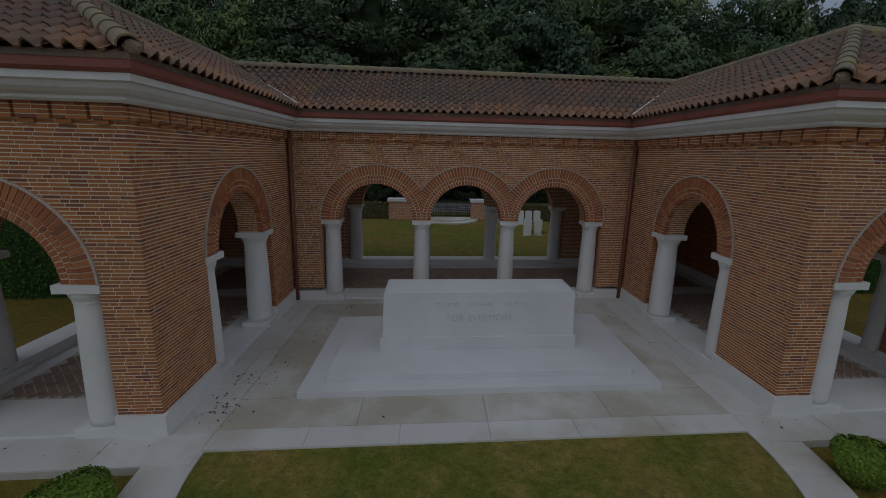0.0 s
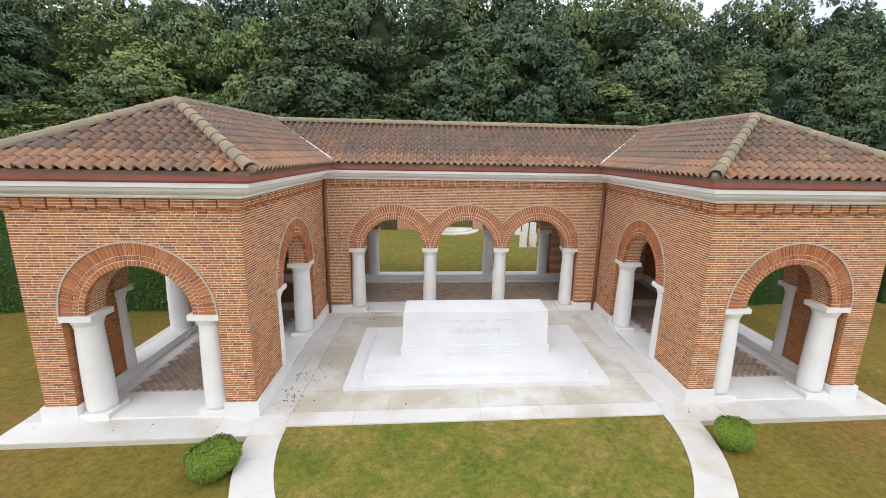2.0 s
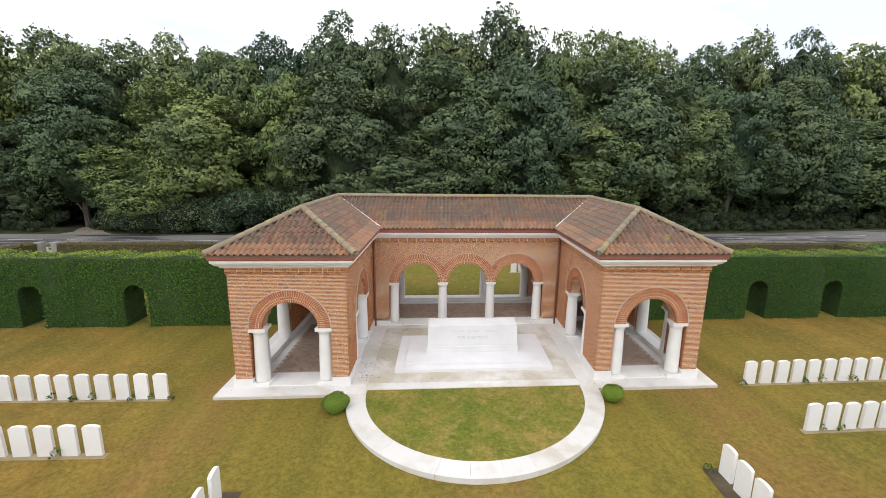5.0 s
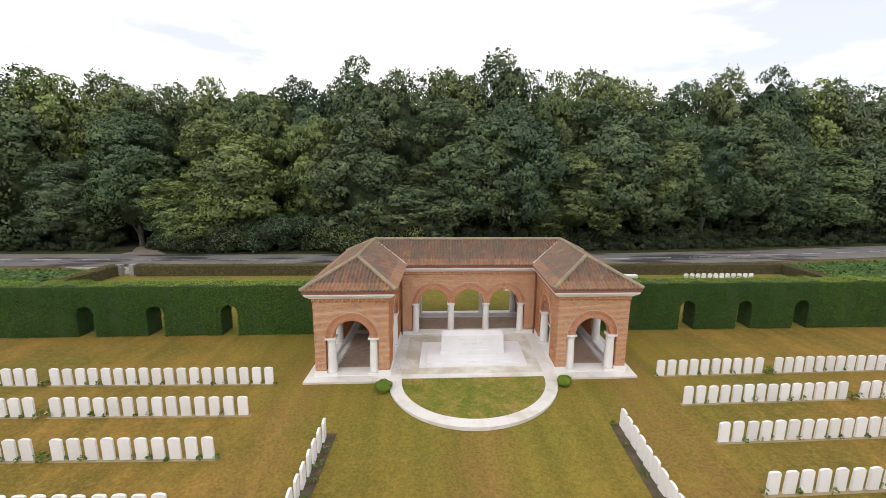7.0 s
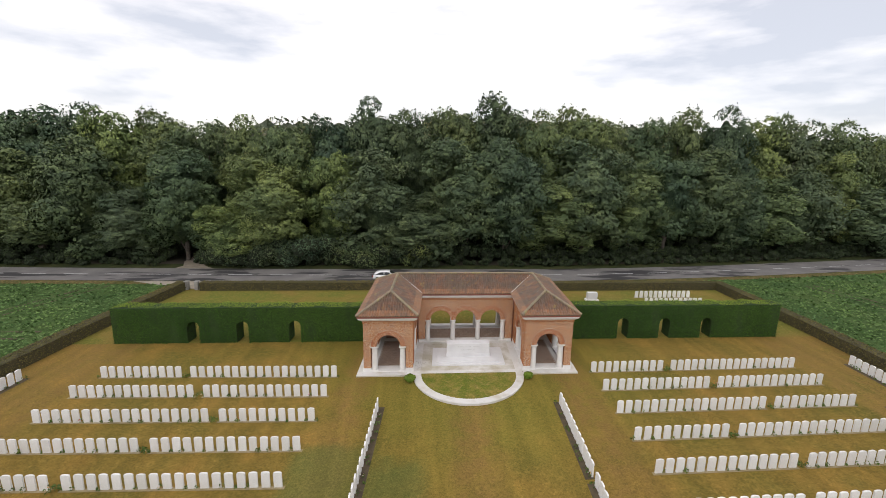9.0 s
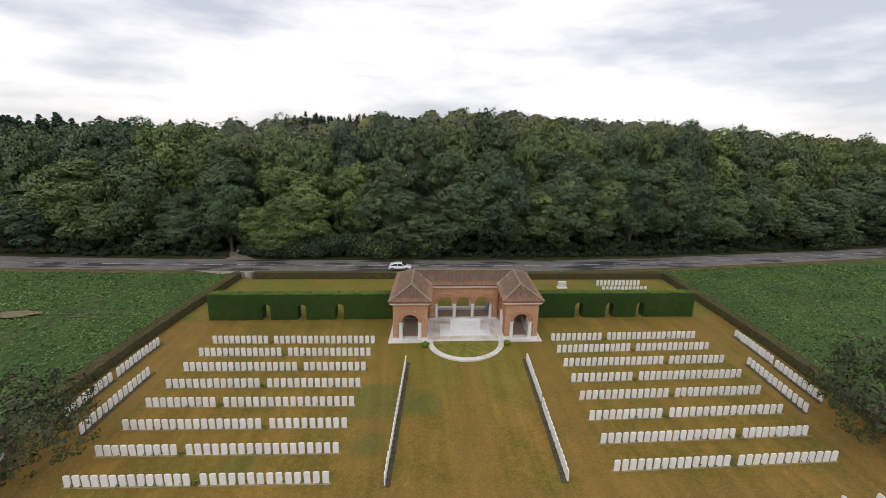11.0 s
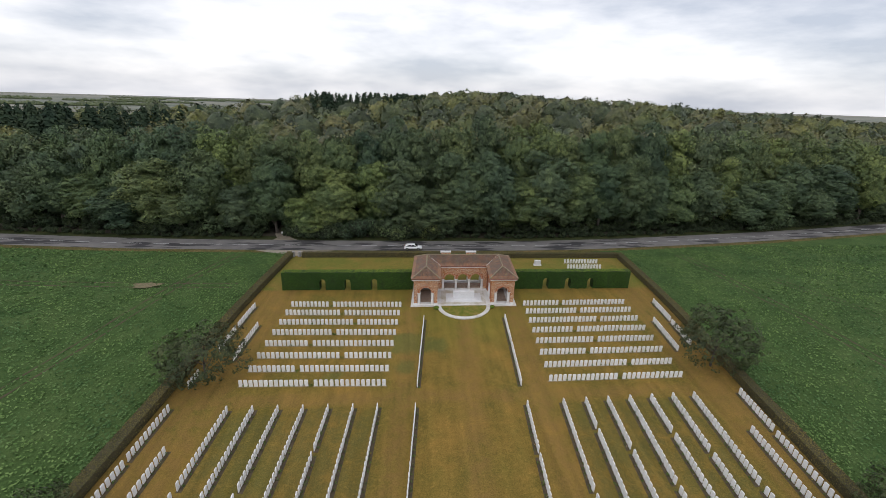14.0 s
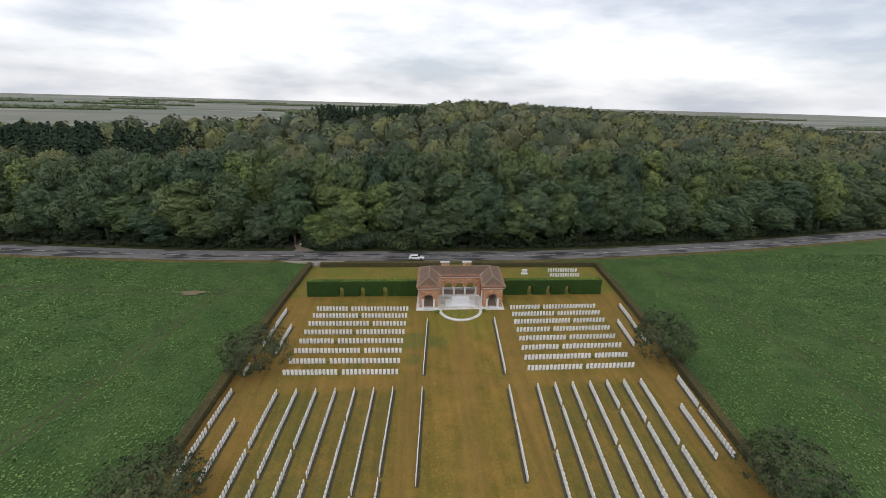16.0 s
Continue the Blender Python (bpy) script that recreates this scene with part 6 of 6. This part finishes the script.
# wheel tracks through the crop: dark soil strips stand for the shade in them
TRACKS = [[(45.7, 21.8), (46.4, 18.7), (47.2, 14.0), (48.3, 3.2), (50.5, -6.4), (51.9, -16.8), (52.1, -30.9)], [(56.2, 8.5), (62.1, -3.1), (69.5, -18.8)],
          [(-41.9, 22.8), (-45.1, 6.9), (-46.8, -8.3), (-49.0, -21.0), (-51.5, -33.7)], [(-86.4, 11.9), (-70.8, 8.9), (-50.2, 7.7), (-34.5, 7.4)]]
for track in TRACKS:
    for side in (-0.75, 0.75):
        vs, line_pts = [], []
        for (ax, ay), (bx, by) in zip(track, track[1:]):
            k = max(2, int(math.hypot(bx - ax, by - ay) / 1.5))
            line_pts += [(ax + (bx - ax) * i / k, ay + (by - ay) * i / k, bx - ax, by - ay) for i in range(k)]
        for px, py, dx, dy in line_pts:
            l = math.hypot(dx, dy)
            nx, ny = -dy / l, dx / l
            w = 0.10 + 0.06 * math.sin(px * 3.1 + py * 1.7)
            for e in (side - w, side + w):
                vs.append((px + nx * e, py + ny * e, gz(py + ny * e) - 0.015))
            near = (p[:, 0] - px - nx * side) ** 2 + (p[:, 1] - py - ny * side) ** 2 < 0.8
            across = np.abs((p[:, 0] - px) * nx + (p[:, 1] - py) * ny - side) < 0.24
            p = p[~(near & across)]
        tagged(raw("wheel_track", vs, [(2 * i, 2 * i + 1, 2 * i + 3, 2 * i + 2) for i in range(len(line_pts) - 1)], m_soil_track_shade), "bare wheel track through the crop, its soil dark for the shade", "track", "", "structure")
up = np.tile(np.array((0.0, 0.0, 1.0)), (len(p), 1))
v, f = cards(rng, p, up, 0.10 + 0.0012 * np.abs(p[:, 0]), 0.4)
tagged(raw("field_crop", v, f.tolist(), m_crop), "leafy green root crop in rows", "crop", "", "stuff")

# ---- far farmland ----
def patchwork():
    """Distant stubble and pasture in large blocks."""
    mt, nt, b = material("far_fields")
    pos = nt.nodes.new("ShaderNodeNewGeometry").outputs["Position"]
    mp = nt.nodes.new("ShaderNodeMapping")
    mp.inputs["Scale"].default_value = (0.0016, 0.0032, 1.0)
    nt.links.new(pos, mp.inputs["Vector"])
    vo = nt.nodes.new("ShaderNodeTexVoronoi")
    vo.inputs["Scale"].default_value = 1.0
    nt.links.new(mp.outputs[0], vo.inputs["Vector"])
    sep = nt.nodes.new("ShaderNodeSeparateColor")
    nt.links.new(vo.outputs["Color"], sep.inputs[0])
    col = ramp(nt, sep.outputs[0], [(0.0, (0.09, 0.12, 0.08)), (0.3, (0.20, 0.19, 0.15)), (0.55, (0.13, 0.15, 0.11)), (0.8, (0.27, 0.25, 0.21)), (1.0, (0.08, 0.11, 0.075))])
    col = mix(nt, col, ramp(nt, noise_tex(nt, 0.02, 4.0), [(0.3, (0.8, 0.8, 0.8)), (0.7, (1.15, 1.15, 1.15))]), 0.7, "MULTIPLY")
    nt.links.new(col, b.inputs["Base Color"])
    b.inputs["Roughness"].default_value = 0.95
    return mt


m_far = patchwork()
sheet("far_fields", [-4200, -2500, -1400, -800, -400, 0, 400, 900, 1800, 4200], [190, 260, 350, 600, 1000, 1700, 2800, 4600], lambda x, y: gz(30) + 0.3 - 0.014 * max(0.0, y - 260), m_far, "distant stubble and pasture fields", category="fields")
V, F, n = [], [], 0
rng = np.random.default_rng(91)
for x0, y0, l in [(rng.uniform(-1900, 900), rng.uniform(650, 2300), rng.uniform(120, 420)) for _ in range(46)]:
    for k in range(int(l / 9)):
        c = (x0 + 9 * k, y0 + rng.uniform(-5, 5), 2.0 - 0.014 * (y0 - 260))
        v, f = lump(rng, c, (7.5, 6.0, rng.uniform(3, 6)), 6, 4)
        F += [tuple(n + i for i in q) for q in f]
        V += v
        n += len(v)
tagged(raw("far_tree_belts", V, F, CANOPY_MASS[7]), "distant belts of trees among fields", "tree belts", "", "stuff")
# bare spot in the crop
rng = np.random.default_rng(31)
m_bare = plain("dry_soil", [(0.12, 0.115, 0.055), (0.24, 0.185, 0.11)], 2.0, 0.95, 20.0, 0.6)
bm = bmesh.new()
ring = []
for i in range(48):
    a = 2 * math.pi * i / 48
    k = 1.0 + 0.14 * math.sin(3 * a + 0.5) + 0.10 * math.sin(5 * a) + rng.uniform(-0.10, 0.10)
    ring.append(bm.verts.new((-49.4 + 1.9 * k * math.cos(a), 7.3 + 1.0 * k * math.sin(a), 0.16)))
bm.faces.new(ring)
tagged(part("bare_patch", bm, m_bare), "bare brown patch in the crop", "soil", "", "structure")
# dead leaves on the court paving, blown together along the sides
spots = [(-3.5, 0.5, 0.22, 60), (-3.5, 1.3, 0.2, 50), (-3.2, 1.9, 0.25, 24), (-2.95, 2.9, 0.25, 16), (-2.7, 4.3, 0.2, 14), (3.0, 2.2, 0.3, 9), (2.9, 4.0, 0.3, 7), (0.0, 0.3, 1.6, 10), (-5.6, -0.25, 0.9, 12), (3.4, -0.2, 0.5, 8)]
p = np.concatenate([np.stack([rng.normal(x, r, k), rng.normal(y, r if y > 0 else 0.06, k), np.full(k, 0.108)], 1) for x, y, r, k in spots])
p = p[((np.abs(p[:, 0]) > 2.8) | (p[:, 1] < 0.66) | (p[:, 1] > 3.6)) & (p[:, 1] < 4.6) & ((np.abs(p[:, 0]) < 3.85) | (p[:, 1] < -0.1)) & (p[:, 1] > -0.4)]
v, f = cards(rng, p, np.tile(np.array((0.0, 0.0, 1.0)), (len(p), 1)), rng.uniform(0.010, 0.026, len(p)), 0.25)
m_dead = plain("dead_leaf", [(0.06, 0.045, 0.030), (0.12, 0.090, 0.058)], 9.0)
tagged(raw("fallen_leaves", v, f.tolist(), m_dead), "scattered dead brown leaves on the paving", "leaves", "", "stuff")
